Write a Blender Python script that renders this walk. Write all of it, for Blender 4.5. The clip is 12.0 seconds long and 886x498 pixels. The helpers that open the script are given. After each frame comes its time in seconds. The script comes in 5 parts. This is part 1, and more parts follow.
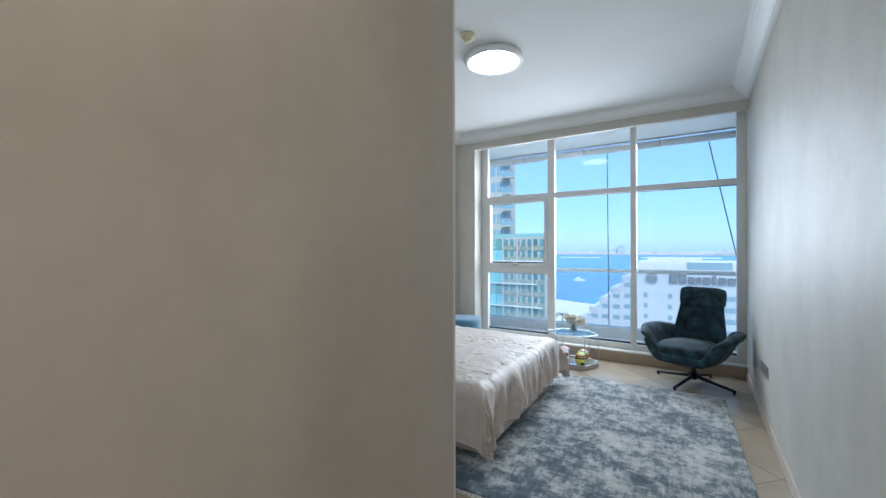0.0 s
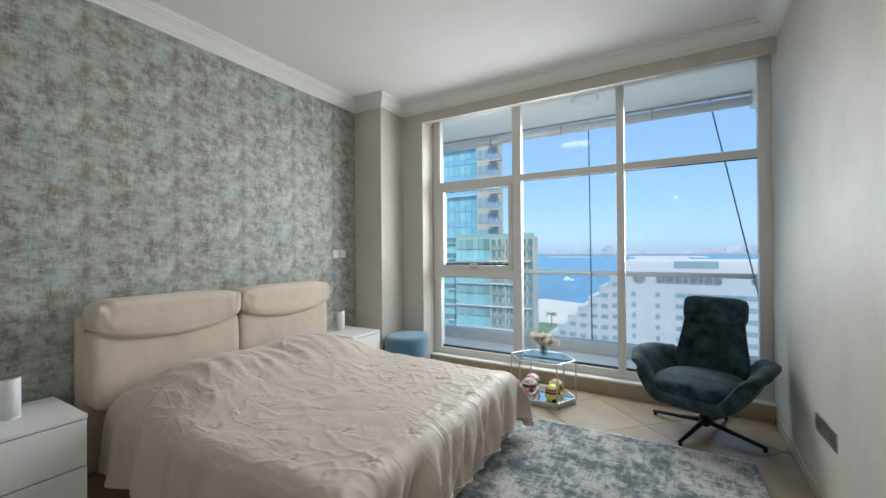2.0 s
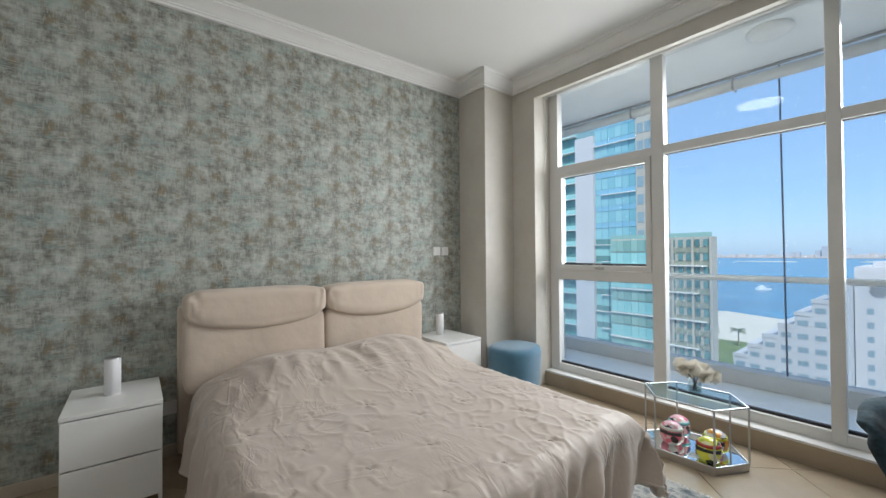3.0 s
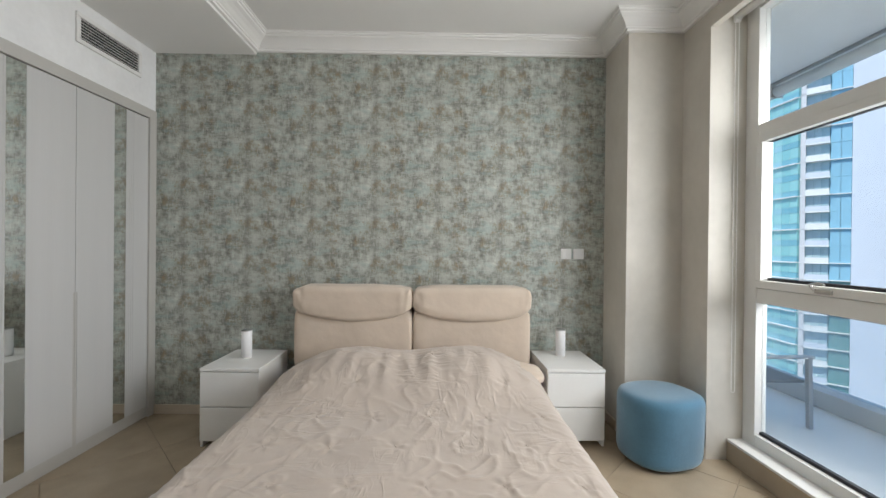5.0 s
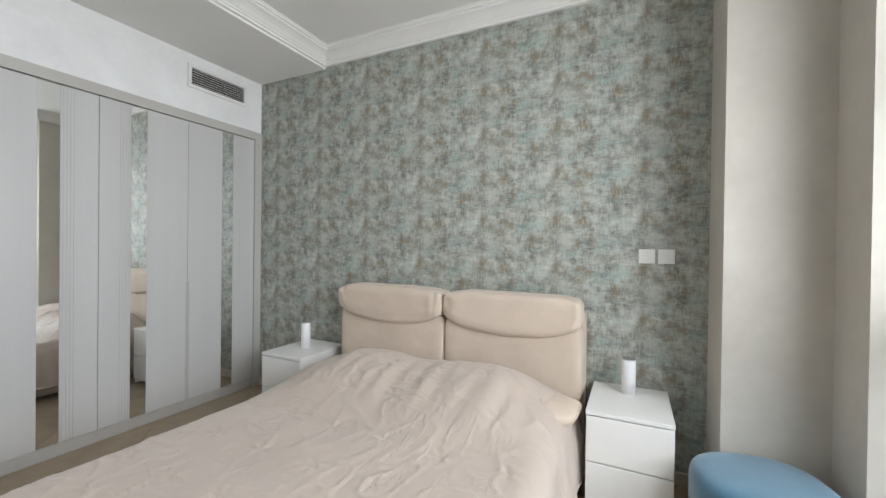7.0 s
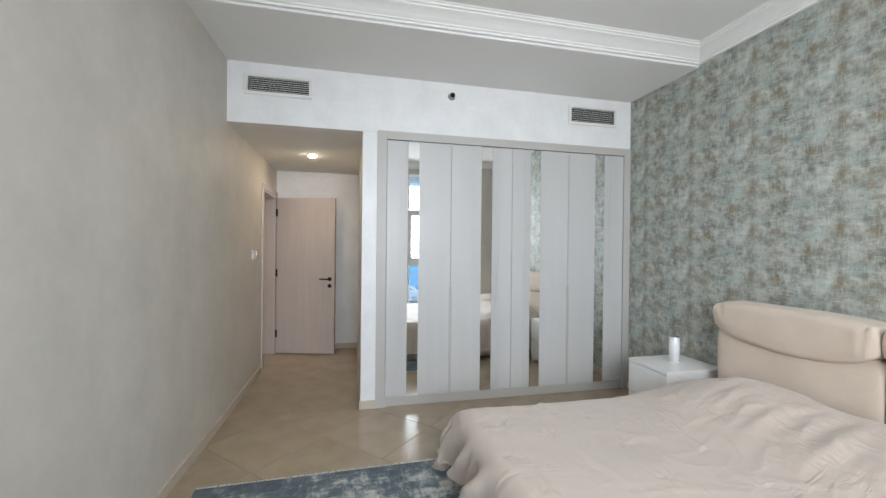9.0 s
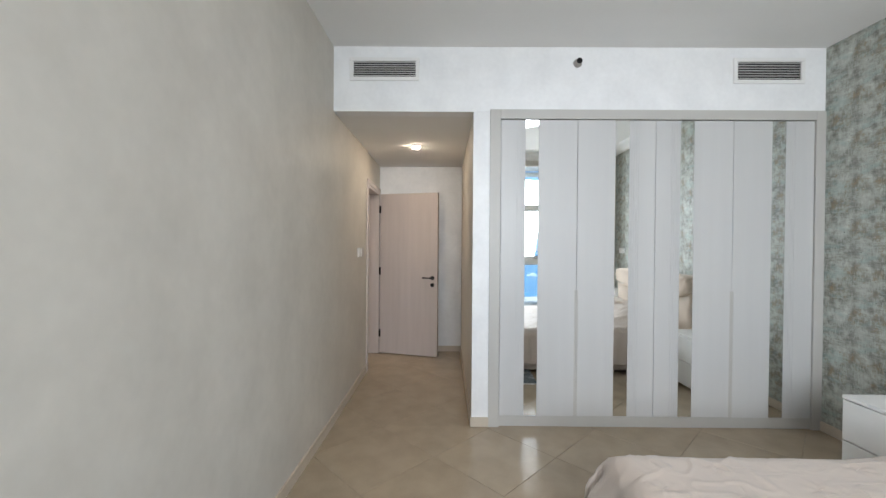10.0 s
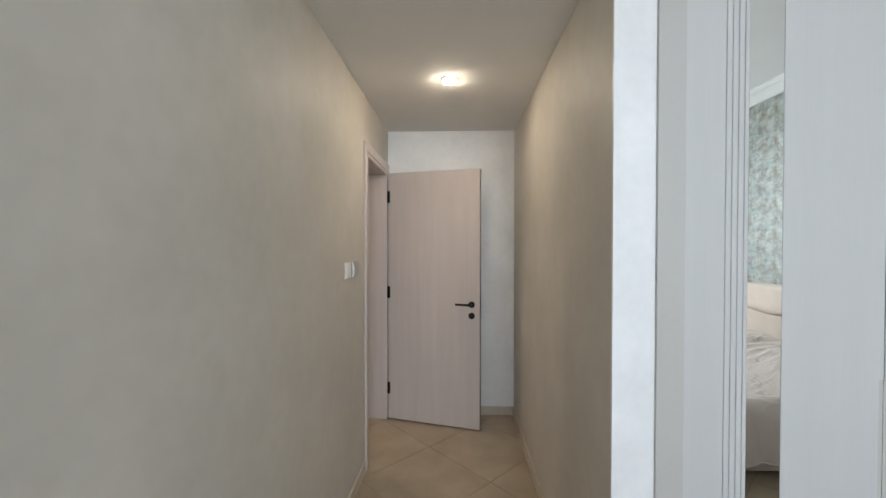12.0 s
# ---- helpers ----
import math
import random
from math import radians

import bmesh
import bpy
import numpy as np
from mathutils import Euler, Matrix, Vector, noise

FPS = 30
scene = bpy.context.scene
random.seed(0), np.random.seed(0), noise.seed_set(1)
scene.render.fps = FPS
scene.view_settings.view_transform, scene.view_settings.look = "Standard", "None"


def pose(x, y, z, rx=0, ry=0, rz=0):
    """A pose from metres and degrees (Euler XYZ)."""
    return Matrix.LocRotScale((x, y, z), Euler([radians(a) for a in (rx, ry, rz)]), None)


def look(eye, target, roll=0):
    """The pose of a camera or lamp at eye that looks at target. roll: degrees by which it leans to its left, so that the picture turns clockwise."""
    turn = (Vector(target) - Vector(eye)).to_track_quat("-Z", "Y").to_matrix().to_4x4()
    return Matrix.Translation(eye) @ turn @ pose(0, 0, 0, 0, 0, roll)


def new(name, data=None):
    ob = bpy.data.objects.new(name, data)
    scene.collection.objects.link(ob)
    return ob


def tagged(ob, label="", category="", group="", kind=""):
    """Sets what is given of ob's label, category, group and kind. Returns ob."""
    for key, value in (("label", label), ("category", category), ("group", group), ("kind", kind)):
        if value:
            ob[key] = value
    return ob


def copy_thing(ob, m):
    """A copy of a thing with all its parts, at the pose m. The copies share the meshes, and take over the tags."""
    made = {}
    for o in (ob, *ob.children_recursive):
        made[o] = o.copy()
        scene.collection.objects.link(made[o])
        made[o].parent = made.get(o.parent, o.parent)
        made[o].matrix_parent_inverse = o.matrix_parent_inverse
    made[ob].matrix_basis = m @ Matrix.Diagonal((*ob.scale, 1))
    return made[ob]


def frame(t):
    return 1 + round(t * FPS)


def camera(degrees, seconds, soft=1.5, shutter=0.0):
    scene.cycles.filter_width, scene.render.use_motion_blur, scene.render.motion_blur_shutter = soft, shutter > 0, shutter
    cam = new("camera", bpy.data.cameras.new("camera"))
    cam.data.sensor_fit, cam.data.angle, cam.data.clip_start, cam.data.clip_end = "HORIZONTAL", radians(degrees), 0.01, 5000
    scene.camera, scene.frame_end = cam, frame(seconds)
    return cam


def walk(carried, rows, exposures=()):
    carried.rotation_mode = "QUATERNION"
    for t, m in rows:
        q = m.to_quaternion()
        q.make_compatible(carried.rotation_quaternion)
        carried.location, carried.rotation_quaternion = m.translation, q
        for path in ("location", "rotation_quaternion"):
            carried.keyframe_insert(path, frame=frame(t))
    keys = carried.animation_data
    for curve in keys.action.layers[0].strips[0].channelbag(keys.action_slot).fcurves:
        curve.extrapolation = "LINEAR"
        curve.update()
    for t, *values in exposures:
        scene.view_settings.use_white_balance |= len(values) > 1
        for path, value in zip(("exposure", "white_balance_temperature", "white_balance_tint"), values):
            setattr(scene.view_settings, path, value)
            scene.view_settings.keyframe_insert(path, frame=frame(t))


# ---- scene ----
cam = camera(97.2, 12.0)
PATH = [
    (0, (-0.502, -1.044, 1.421), (-1.556, 0.656, 1.423), -0.1),
    (0.5, (-0.589, -0.727, 1.423), (-1.407, 1.098, 1.418), -0.2),
    (1, (-0.669, -0.387, 1.414), (-1.417, 1.468, 1.41), -0.1),
    (1.5, (-0.656, -0.057, 1.403), (-1.444, 1.782, 1.403), -0.4),
    (2, (-0.635, 0.297, 1.396), (-1.645, 2.023, 1.401), -0.5),
    (2.5, (-0.652, 0.671, 1.366), (-1.968, 2.177, 1.383), -0.4),
    (3, (-0.656, 1.011, 1.336), (-2.229, 2.245, 1.36), -0.4),
    (5, (-0.577, 2.36, 1.404), (-2.576, 2.384, 1.397), 0.6),
    (5.5, (-0.682, 2.636, 1.392), (-2.666, 2.38, 1.379), 0.6),
    (6, (-0.84, 2.881, 1.406), (-2.784, 2.414, 1.387), 0.5),
    (6.5, (-1.031, 3.134, 1.401), (-2.931, 2.511, 1.381), 0.7),
    (8.3, (-1.197, 3.63, 1.467), (-2.227, 1.916, 1.455), 0.6),
    (8.5, (-1.152, 3.623, 1.474), (-2.002, 1.813, 1.456), 0.6),
    (9, (-1.031, 3.563, 1.461), (-1.479, 1.614, 1.451), 0.6),
    (9.5, (-0.954, 3.393, 1.449), (-1.096, 1.399, 1.426), 0.6),
    (10, (-0.891, 3.086, 1.438), (-0.878, 1.086, 1.417), 0.4),
    (10.5, (-0.856, 2.656, 1.443), (-0.794, 0.657, 1.42), 0.3),
    (11, (-0.776, 2.195, 1.459), (-0.682, 0.197, 1.433), 0.2),
    (11.5, (-0.696, 1.73, 1.495), (-0.587, -0.267, 1.466), 0.2),
    (12, (-0.622, 1.244, 1.506), (-0.542, -0.754, 1.477), 0.0),
]
walk(cam, [(t, look(eye, target, roll)) for t, eye, target, roll in PATH],
     [(0.0, 0.65, 5400, 5), (1.5, 0.47, 6000, 6), (3.0, 0.33, 6250, 8), (5.0, 0.42, 6400, 9), (6.5, 0.55, 6250, 9), (8.5, 0.66, 6050, 8), (9.5, 0.82, 6000, 8), (10.5, 0.82, 6050, 8), (12.0, 0.82, 5850, 6)])

# ---- light ----
world = bpy.data.worlds.new("sky")
scene.world = world
world.use_nodes = True
wn = world.node_tree
sky = wn.nodes.new("ShaderNodeTexSky")
sky.sky_type = "NISHITA"
sky.sun_disc = False
sky.sun_elevation = radians(52)
sky.sun_rotation = radians(145)
sky.air_density, sky.dust_density, sky.ozone_density = 0.95, 0.6, 6.0
haze = wn.nodes.new("ShaderNodeMix")
haze.data_type = "RGBA"
haze.inputs[0].default_value = 0.66
haze.inputs[7].default_value = (2.15, 3.4, 5.4, 1)
wn.links.new(sky.outputs[0], haze.inputs[6])
wn.links.new(haze.outputs[2], wn.nodes["Background"].inputs[0])
wn.nodes["Background"].inputs[1].default_value = 0.148

sun = new("sun", bpy.data.lights.new("sun", "SUN"))
sun.data.energy, sun.data.angle, sun.data.color = 2.8, radians(0.6), (1, 0.95, 0.87)
# the sun stands behind the building, high, a little to the right
sun.matrix_world = look((40, -57, 90), (0, 0, 0))

win_light = new("window_daylight", bpy.data.lights.new("window_daylight", "AREA"))
win_light.data.shape, win_light.data.size, win_light.data.size_y = "RECTANGLE", 2.2, 1.7
win_light.data.energy, win_light.data.color, win_light.data.spread = 64, (0.985, 0.967, 0.94), radians(140)
win_light.matrix_world = look((-1.8, 4.95, 1.95), (-2.45, 2.2, 1.05))

# ---- materials ----


def mat(name, base, rough=0.6, metal=0.0, vary=0.12, scale=6.0, fine=60.0, bump=0.02, bump_scale=80.0, second=None, stretch=(1, 1, 1),
        coat=0.0, sheen=0.0, per_object=0.0, spec=0.5):
    """A principled surface with coarse and fine variation of its colour and a fine relief, in metres."""
    m = bpy.data.materials.new(name)
    m.use_nodes = True
    nt = m.node_tree
    b = nt.nodes["Principled BSDF"]
    b.inputs["Roughness"].default_value, b.inputs["Metallic"].default_value = rough, metal
    b.inputs["Coat Weight"].default_value, b.inputs["Sheen Weight"].default_value = coat, sheen
    b.inputs["Specular IOR Level"].default_value = spec
    tc = nt.nodes.new("ShaderNodeTexCoord")
    mp = nt.nodes.new("ShaderNodeMapping")
    mp.inputs["Scale"].default_value = stretch
    nt.links.new(tc.outputs["Object"], mp.inputs[0])
    n1, n2 = nt.nodes.new("ShaderNodeTexNoise"), nt.nodes.new("ShaderNodeTexNoise")
    n1.inputs["Scale"].default_value, n2.inputs["Scale"].default_value = scale, fine
    n1.inputs["Detail"].default_value, n2.inputs["Detail"].default_value = 5, 3
    nt.links.new(mp.outputs[0], n1.inputs[0]), nt.links.new(mp.outputs[0], n2.inputs[0])
    add = nt.nodes.new("ShaderNodeMath")
    add.operation = "MULTIPLY_ADD"
    add.inputs[1].default_value = 0.4
    nt.links.new(n2.outputs[0], add.inputs[0]), nt.links.new(n1.outputs[0], add.inputs[2])
    last = add.outputs[0]
    if per_object:
        info = nt.nodes.new("ShaderNodeObjectInfo")
        a2 = nt.nodes.new("ShaderNodeMath")
        a2.operation = "MULTIPLY_ADD"
        a2.inputs[1].default_value = per_object
        nt.links.new(info.outputs["Random"], a2.inputs[0]), nt.links.new(last, a2.inputs[2])
        last = a2.outputs[0]
    ramp = nt.nodes.new("ShaderNodeValToRGB")
    lo = [c * (1 - vary) for c in base]
    hi = [min(1, c * (1 + vary)) for c in (second or base)]
    ramp.color_ramp.elements[0].position, ramp.color_ramp.elements[1].position = 0.45, 0.95
    ramp.color_ramp.elements[0].color, ramp.color_ramp.elements[1].color = (*lo, 1), (*hi, 1)
    nt.links.new(last, ramp.inputs[0])
    nt.links.new(ramp.outputs[0], b.inputs["Base Color"])
    if bump:
        n3 = nt.nodes.new("ShaderNodeTexNoise")
        n3.inputs["Scale"].default_value, n3.inputs["Detail"].default_value = bump_scale, 4
        nt.links.new(mp.outputs[0], n3.inputs[0])
        bp = nt.nodes.new("ShaderNodeBump")
        bp.inputs["Strength"].default_value, bp.inputs["Distance"].default_value = 0.6, bump
        nt.links.new(n3.outputs[0], bp.inputs["Height"]), nt.links.new(bp.outputs[0], b.inputs["Normal"])
    return m


def glow(name, color, strength):
    m = bpy.data.materials.new(name)
    m.use_nodes = True
    b = m.node_tree.nodes["Principled BSDF"]
    b.inputs["Base Color"].default_value = (0.9, 0.9, 0.9, 1)
    b.inputs["Emission Color"].default_value, b.inputs["Emission Strength"].default_value = (*color, 1), strength
    return m


def clear_glass(name, tint=(0.97, 0.99, 0.99), gloss=0.02, dust_haze=0.0):
    """Thin pane: lets light straight through, with a faint mirror image that grows at a slant, and a dusty film that
    also paints in haze.
    """
    m = bpy.data.materials.new(name)
    m.use_nodes = True
    nt = m.node_tree
    nt.nodes.remove(nt.nodes["Principled BSDF"])
    t, g, f, p, mix = (nt.nodes.new("ShaderNode" + k) for k in ("BsdfTransparent", "BsdfGlossy", "LayerWeight", "Math", "MixShader"))
    t.inputs[0].default_value = (*tint, 1)
    g.inputs["Roughness"].default_value = 0.0
    p.operation, p.inputs[1].default_value = "POWER", 5.0
    q = nt.nodes.new("ShaderNodeMath")
    q.operation, q.inputs[1].default_value, q.inputs[2].default_value = "MULTIPLY_ADD", 0.6, gloss
    nt.links.new(f.outputs["Facing"], p.inputs[0]), nt.links.new(p.outputs[0], q.inputs[0]), nt.links.new(q.outputs[0], mix.inputs[0])
    nt.links.new(t.outputs[0], mix.inputs[1]), nt.links.new(g.outputs[0], mix.inputs[2])
    last = mix.outputs[0]
    if dust_haze:
        film, veil, n, k, tc = (nt.nodes.new("ShaderNode" + x) for x in ("BsdfTranslucent", "MixShader", "TexNoise", "Math", "TexCoord"))
        film.inputs[0].default_value = (0.85, 0.86, 0.88, 1)
        n.inputs["Scale"].default_value, n.inputs["Detail"].default_value = 1.3, 5
        k.operation, k.inputs[1].default_value = "MULTIPLY", 2 * dust_haze
        nt.links.new(tc.outputs["Object"], n.inputs[0]), nt.links.new(n.outputs[0], k.inputs[0]), nt.links.new(k.outputs[0], veil.inputs[0])
        nt.links.new(last, veil.inputs[1]), nt.links.new(film.outputs[0], veil.inputs[2])
        last = veil.outputs[0]
    nt.links.new(last, nt.nodes["Material Output"].inputs[0])
    return m


def creased(m):
    """Adds sharp creases of crumpled cloth to a material: ridges along wandering lines, here and there."""
    nt = m.node_tree
    b = nt.nodes["Principled BSDF"]
    tc = nt.nodes.new("ShaderNodeTexCoord")
    normal = b.inputs["Normal"].links[0].from_socket
    for scale, stretch, turn, depth, off in ((2.6, (1, 3.2, 1), 0.5, 0.004, 0), (3.6, (3.4, 1, 1), -0.35, 0.0035, 11), (6.5, (1, 3.0, 1), 1.0, 0.002, 23)):
        mp, n, w = nt.nodes.new("ShaderNodeMapping"), nt.nodes.new("ShaderNodeTexNoise"), nt.nodes.new("ShaderNodeTexNoise")
        mp.inputs["Rotation"].default_value, mp.inputs["Scale"].default_value, mp.inputs["Location"].default_value = (0, 0, turn), stretch, (off, off, off)
        n.inputs["Scale"].default_value, n.inputs["Detail"].default_value, n.inputs["Distortion"].default_value = scale, 2, 0.6
        w.inputs["Scale"].default_value, w.inputs["Detail"].default_value = scale * 0.55, 1
        nt.links.new(tc.outputs["Object"], mp.inputs[0]), nt.links.new(mp.outputs[0], n.inputs[0]), nt.links.new(tc.outputs["Object"], w.inputs[0])
        sub, ab = nt.nodes.new("ShaderNodeMath"), nt.nodes.new("ShaderNodeMath")
        sub.operation, sub.inputs[1].default_value, ab.operation = "SUBTRACT", 0.5, "ABSOLUTE"
        nt.links.new(n.outputs[0], sub.inputs[0]), nt.links.new(sub.outputs[0], ab.inputs[0])
        peak, here, mul = nt.nodes.new("ShaderNodeMapRange"), nt.nodes.new("ShaderNodeMapRange"), nt.nodes.new("ShaderNodeMath")
        peak.interpolation_type = "SMOOTHSTEP"
        peak.inputs[1].default_value, peak.inputs[2].default_value, peak.inputs[3].default_value, peak.inputs[4].default_value = 0.0, 0.085, 1.0, 0.0
        here.inputs[1].default_value, here.inputs[2].default_value = 0.50, 0.68
        mul.operation = "MULTIPLY"
        nt.links.new(ab.outputs[0], peak.inputs[0]), nt.links.new(w.outputs[0], here.inputs[0])
        nt.links.new(peak.outputs[0], mul.inputs[0]), nt.links.new(here.outputs[0], mul.inputs[1])
        bp = nt.nodes.new("ShaderNodeBump")
        bp.inputs["Strength"].default_value, bp.inputs["Distance"].default_value = 0.7, depth
        nt.links.new(mul.outputs[0], bp.inputs["Height"]), nt.links.new(normal, bp.inputs["Normal"])
        normal = bp.outputs[0]
    nt.links.new(normal, b.inputs["Normal"])
    return m


def enamel(name, colors, scale):
    """Glossy painted patches of a few colours."""
    m = bpy.data.materials.new(name)
    m.use_nodes = True
    nt = m.node_tree
    b = nt.nodes["Principled BSDF"]
    tc, v, sep, r = (nt.nodes.new("ShaderNode" + k) for k in ("TexCoord", "TexVoronoi", "SeparateColor", "ValToRGB"))
    v.inputs["Scale"].default_value = scale
    nt.links.new(tc.outputs["Object"], v.inputs[0]), nt.links.new(v.outputs["Color"], sep.inputs[0]), nt.links.new(sep.outputs[0], r.inputs[0])
    r.color_ramp.interpolation = "CONSTANT"
    e = r.color_ramp.elements
    e[0].position, e[0].color = 0.0, (*colors[0], 1)
    e[1].position, e[1].color = 1 - 1 / len(colors), (*colors[-1], 1)
    for k, c in enumerate(colors[1:-1]):
        e.new((k + 1) / len(colors)).color = (*c, 1)
    nt.links.new(r.outputs[0], b.inputs["Base Color"])
    b.inputs["Roughness"].default_value, b.inputs["Coat Weight"].default_value = 0.25, 0.6
    return m


def wallpaper_material():
    """Distressed grey-green wallpaper with a half-drop repeat of 0.53 by 0.64 m: soft blocks, woven dashes, rusty flecks."""
    m = bpy.data.materials.new("wallpaper")
    m.use_nodes = True
    nt = m.node_tree
    b = nt.nodes["Principled BSDF"]
    tc, sep = nt.nodes.new("ShaderNodeTexCoord"), nt.nodes.new("ShaderNodeSeparateXYZ")
    nt.links.new(tc.outputs["Object"], sep.inputs[0])

    def calc(op, a, v):
        k = nt.nodes.new("ShaderNodeMath")
        k.operation = op
        nt.links.new(a, k.inputs[0])
        if isinstance(v, (int, float)):
            k.inputs[1].default_value = v
        elif v is not None:
            nt.links.new(v, k.inputs[1])
        return k.outputs[0]

    ay = calc("MULTIPLY", sep.outputs[1], 2 * math.pi / 0.53)
    az = calc("MULTIPLY", sep.outputs[2], 2 * math.pi / 0.64)
    circle = [calc("COSINE", ay, None), calc("SINE", ay, None), calc("COSINE", az, None), calc("SINE", az, None)]

    def repeat_noise(fy, fz, off, detail=3.0, rough=0.6, turn=1.0):
        """Noise that comes round again with the paper's repeat; fy, fz: cells a metre; turn -1: half a repeat down."""
        k = nt.nodes.new("ShaderNodeCombineXYZ")
        for n, f in ((0, fy * 0.0844), (1, fy * 0.0844), (2, fz * 0.1019 * turn)):
            nt.links.new(calc("ADD", calc("MULTIPLY", circle[n], f), off), k.inputs[n])
        n = nt.nodes.new("ShaderNodeTexNoise")
        n.noise_dimensions = "4D"
        n.inputs["Scale"].default_value, n.inputs["Detail"].default_value, n.inputs["Roughness"].default_value = 1, detail, rough
        nt.links.new(k.outputs[0], n.inputs["Vector"])
        nt.links.new(calc("ADD", calc("MULTIPLY", circle[3], fz * 0.1019 * turn), off), n.inputs["W"])
        return n.outputs[0]

    def noise_at(sy, sz, off, detail=4.0, rough=0.6):
        mp = nt.nodes.new("ShaderNodeMapping")
        mp.inputs["Scale"].default_value, mp.inputs["Location"].default_value = (1, sy, sz), (off, off, off)
        n = nt.nodes.new("ShaderNodeTexNoise")
        n.inputs["Scale"].default_value, n.inputs["Detail"].default_value, n.inputs["Roughness"].default_value = 1, detail, rough
        nt.links.new(tc.outputs["Object"], mp.inputs[0]), nt.links.new(mp.outputs[0], n.inputs[0])
        return n.outputs[0]

    def ramp(src, stops):
        r = nt.nodes.new("ShaderNodeValToRGB")
        e = r.color_ramp.elements
        e[0].position, e[0].color = stops[0][0], (*stops[0][1], 1)
        e[1].position, e[1].color = stops[-1][0], (*stops[-1][1], 1)
        for p, c in stops[1:-1]:
            e.new(p).color = (*c, 1)
        nt.links.new(src, r.inputs[0])
        return r.outputs[0]

    def mask(src, a, c, most):
        return ramp(src, [(a, (0, 0, 0)), (c, (most, most, most))])

    def over(fac, under, color):
        k = nt.nodes.new("ShaderNodeMixRGB")
        nt.links.new(fac, k.inputs[0]), nt.links.new(under, k.inputs[1])
        k.inputs[2].default_value = (*color, 1)
        return k.outputs[0]

    swap = calc("ADD", calc("MULTIPLY", calc("COSINE", calc("MULTIPLY", ay, 0.5), None), 0.5), 0.5)

    def half_drop(fy, fz, off, detail=3.0, rough=0.6):
        """The same motif in every strip, each strip half a repeat lower than the last."""
        a, c = repeat_noise(fy, fz, off, detail, rough), repeat_noise(fy, fz, off, detail, rough, -1.0)
        return calc("ADD", c, calc("MULTIPLY", calc("SUBTRACT", a, c), swap))

    blocks = calc("MULTIPLY", half_drop(9, 8, 3.0), 0.40)
    columns = calc("MULTIPLY", half_drop(28, 11, 9.0, 4), 0.22)
    rows = calc("MULTIPLY", half_drop(11, 32, 15.0, 4), 0.20)
    weave = calc("ADD", calc("MULTIPLY", noise_at(100, 22, 5, 4), 0.08), calc("MULTIPLY", noise_at(20, 105, 8, 4), 0.08))
    total = calc("ADD", calc("ADD", blocks, columns), calc("ADD", rows, weave))
    color = ramp(total, [(0.425, (0.17, 0.175, 0.15)), (0.465, (0.285, 0.29, 0.255)), (0.50, (0.39, 0.40, 0.36)), (0.54, (0.48, 0.505, 0.46)), (0.585, (0.60, 0.625, 0.565))])
    teal = half_drop(6, 14, 51.0, 3)
    color = over(mask(teal, 0.50, 0.60, 0.5), color, (0.32, 0.42, 0.40))
    khaki = half_drop(8, 7, 27.0, 4, 0.65)
    color = over(mask(khaki, 0.50, 0.60, 0.75), color, (0.225, 0.195, 0.13))
    color = over(mask(calc("MULTIPLY", khaki, noise_at(40, 34, 21, 4, 0.7)), 0.295, 0.36, 0.7), color, (0.30, 0.225, 0.135))
    for sy, sz, off in ((95, 20, 41), (19, 105, 61)):
        spread = half_drop(10, 10, off + 2.0, 3)
        rest = calc("SUBTRACT", calc("MULTIPLY", spread, -1.0), -1.0)
        color = over(mask(calc("MULTIPLY", noise_at(sy, sz, off, 2), spread), 0.30, 0.36, 0.42), color, (0.50, 0.53, 0.48))
        color = over(mask(calc("MULTIPLY", noise_at(sy * 0.9, sz * 1.2, off + 7, 2), rest), 0.325, 0.38, 0.3), color, (0.13, 0.135, 0.115))
    color = over(mask(noise_at(48, 48, 3, 2), 0.70, 0.74, 0.7), color, (0.08, 0.08, 0.07))
    nt.links.new(color, b.inputs["Base Color"])
    b.inputs["Roughness"].default_value = 0.55
    bp = nt.nodes.new("ShaderNodeBump")
    bp.inputs["Strength"].default_value, bp.inputs["Distance"].default_value = 0.4, 0.003
    nt.links.new(total, bp.inputs["Height"]), nt.links.new(bp.outputs[0], b.inputs["Normal"])
    return m


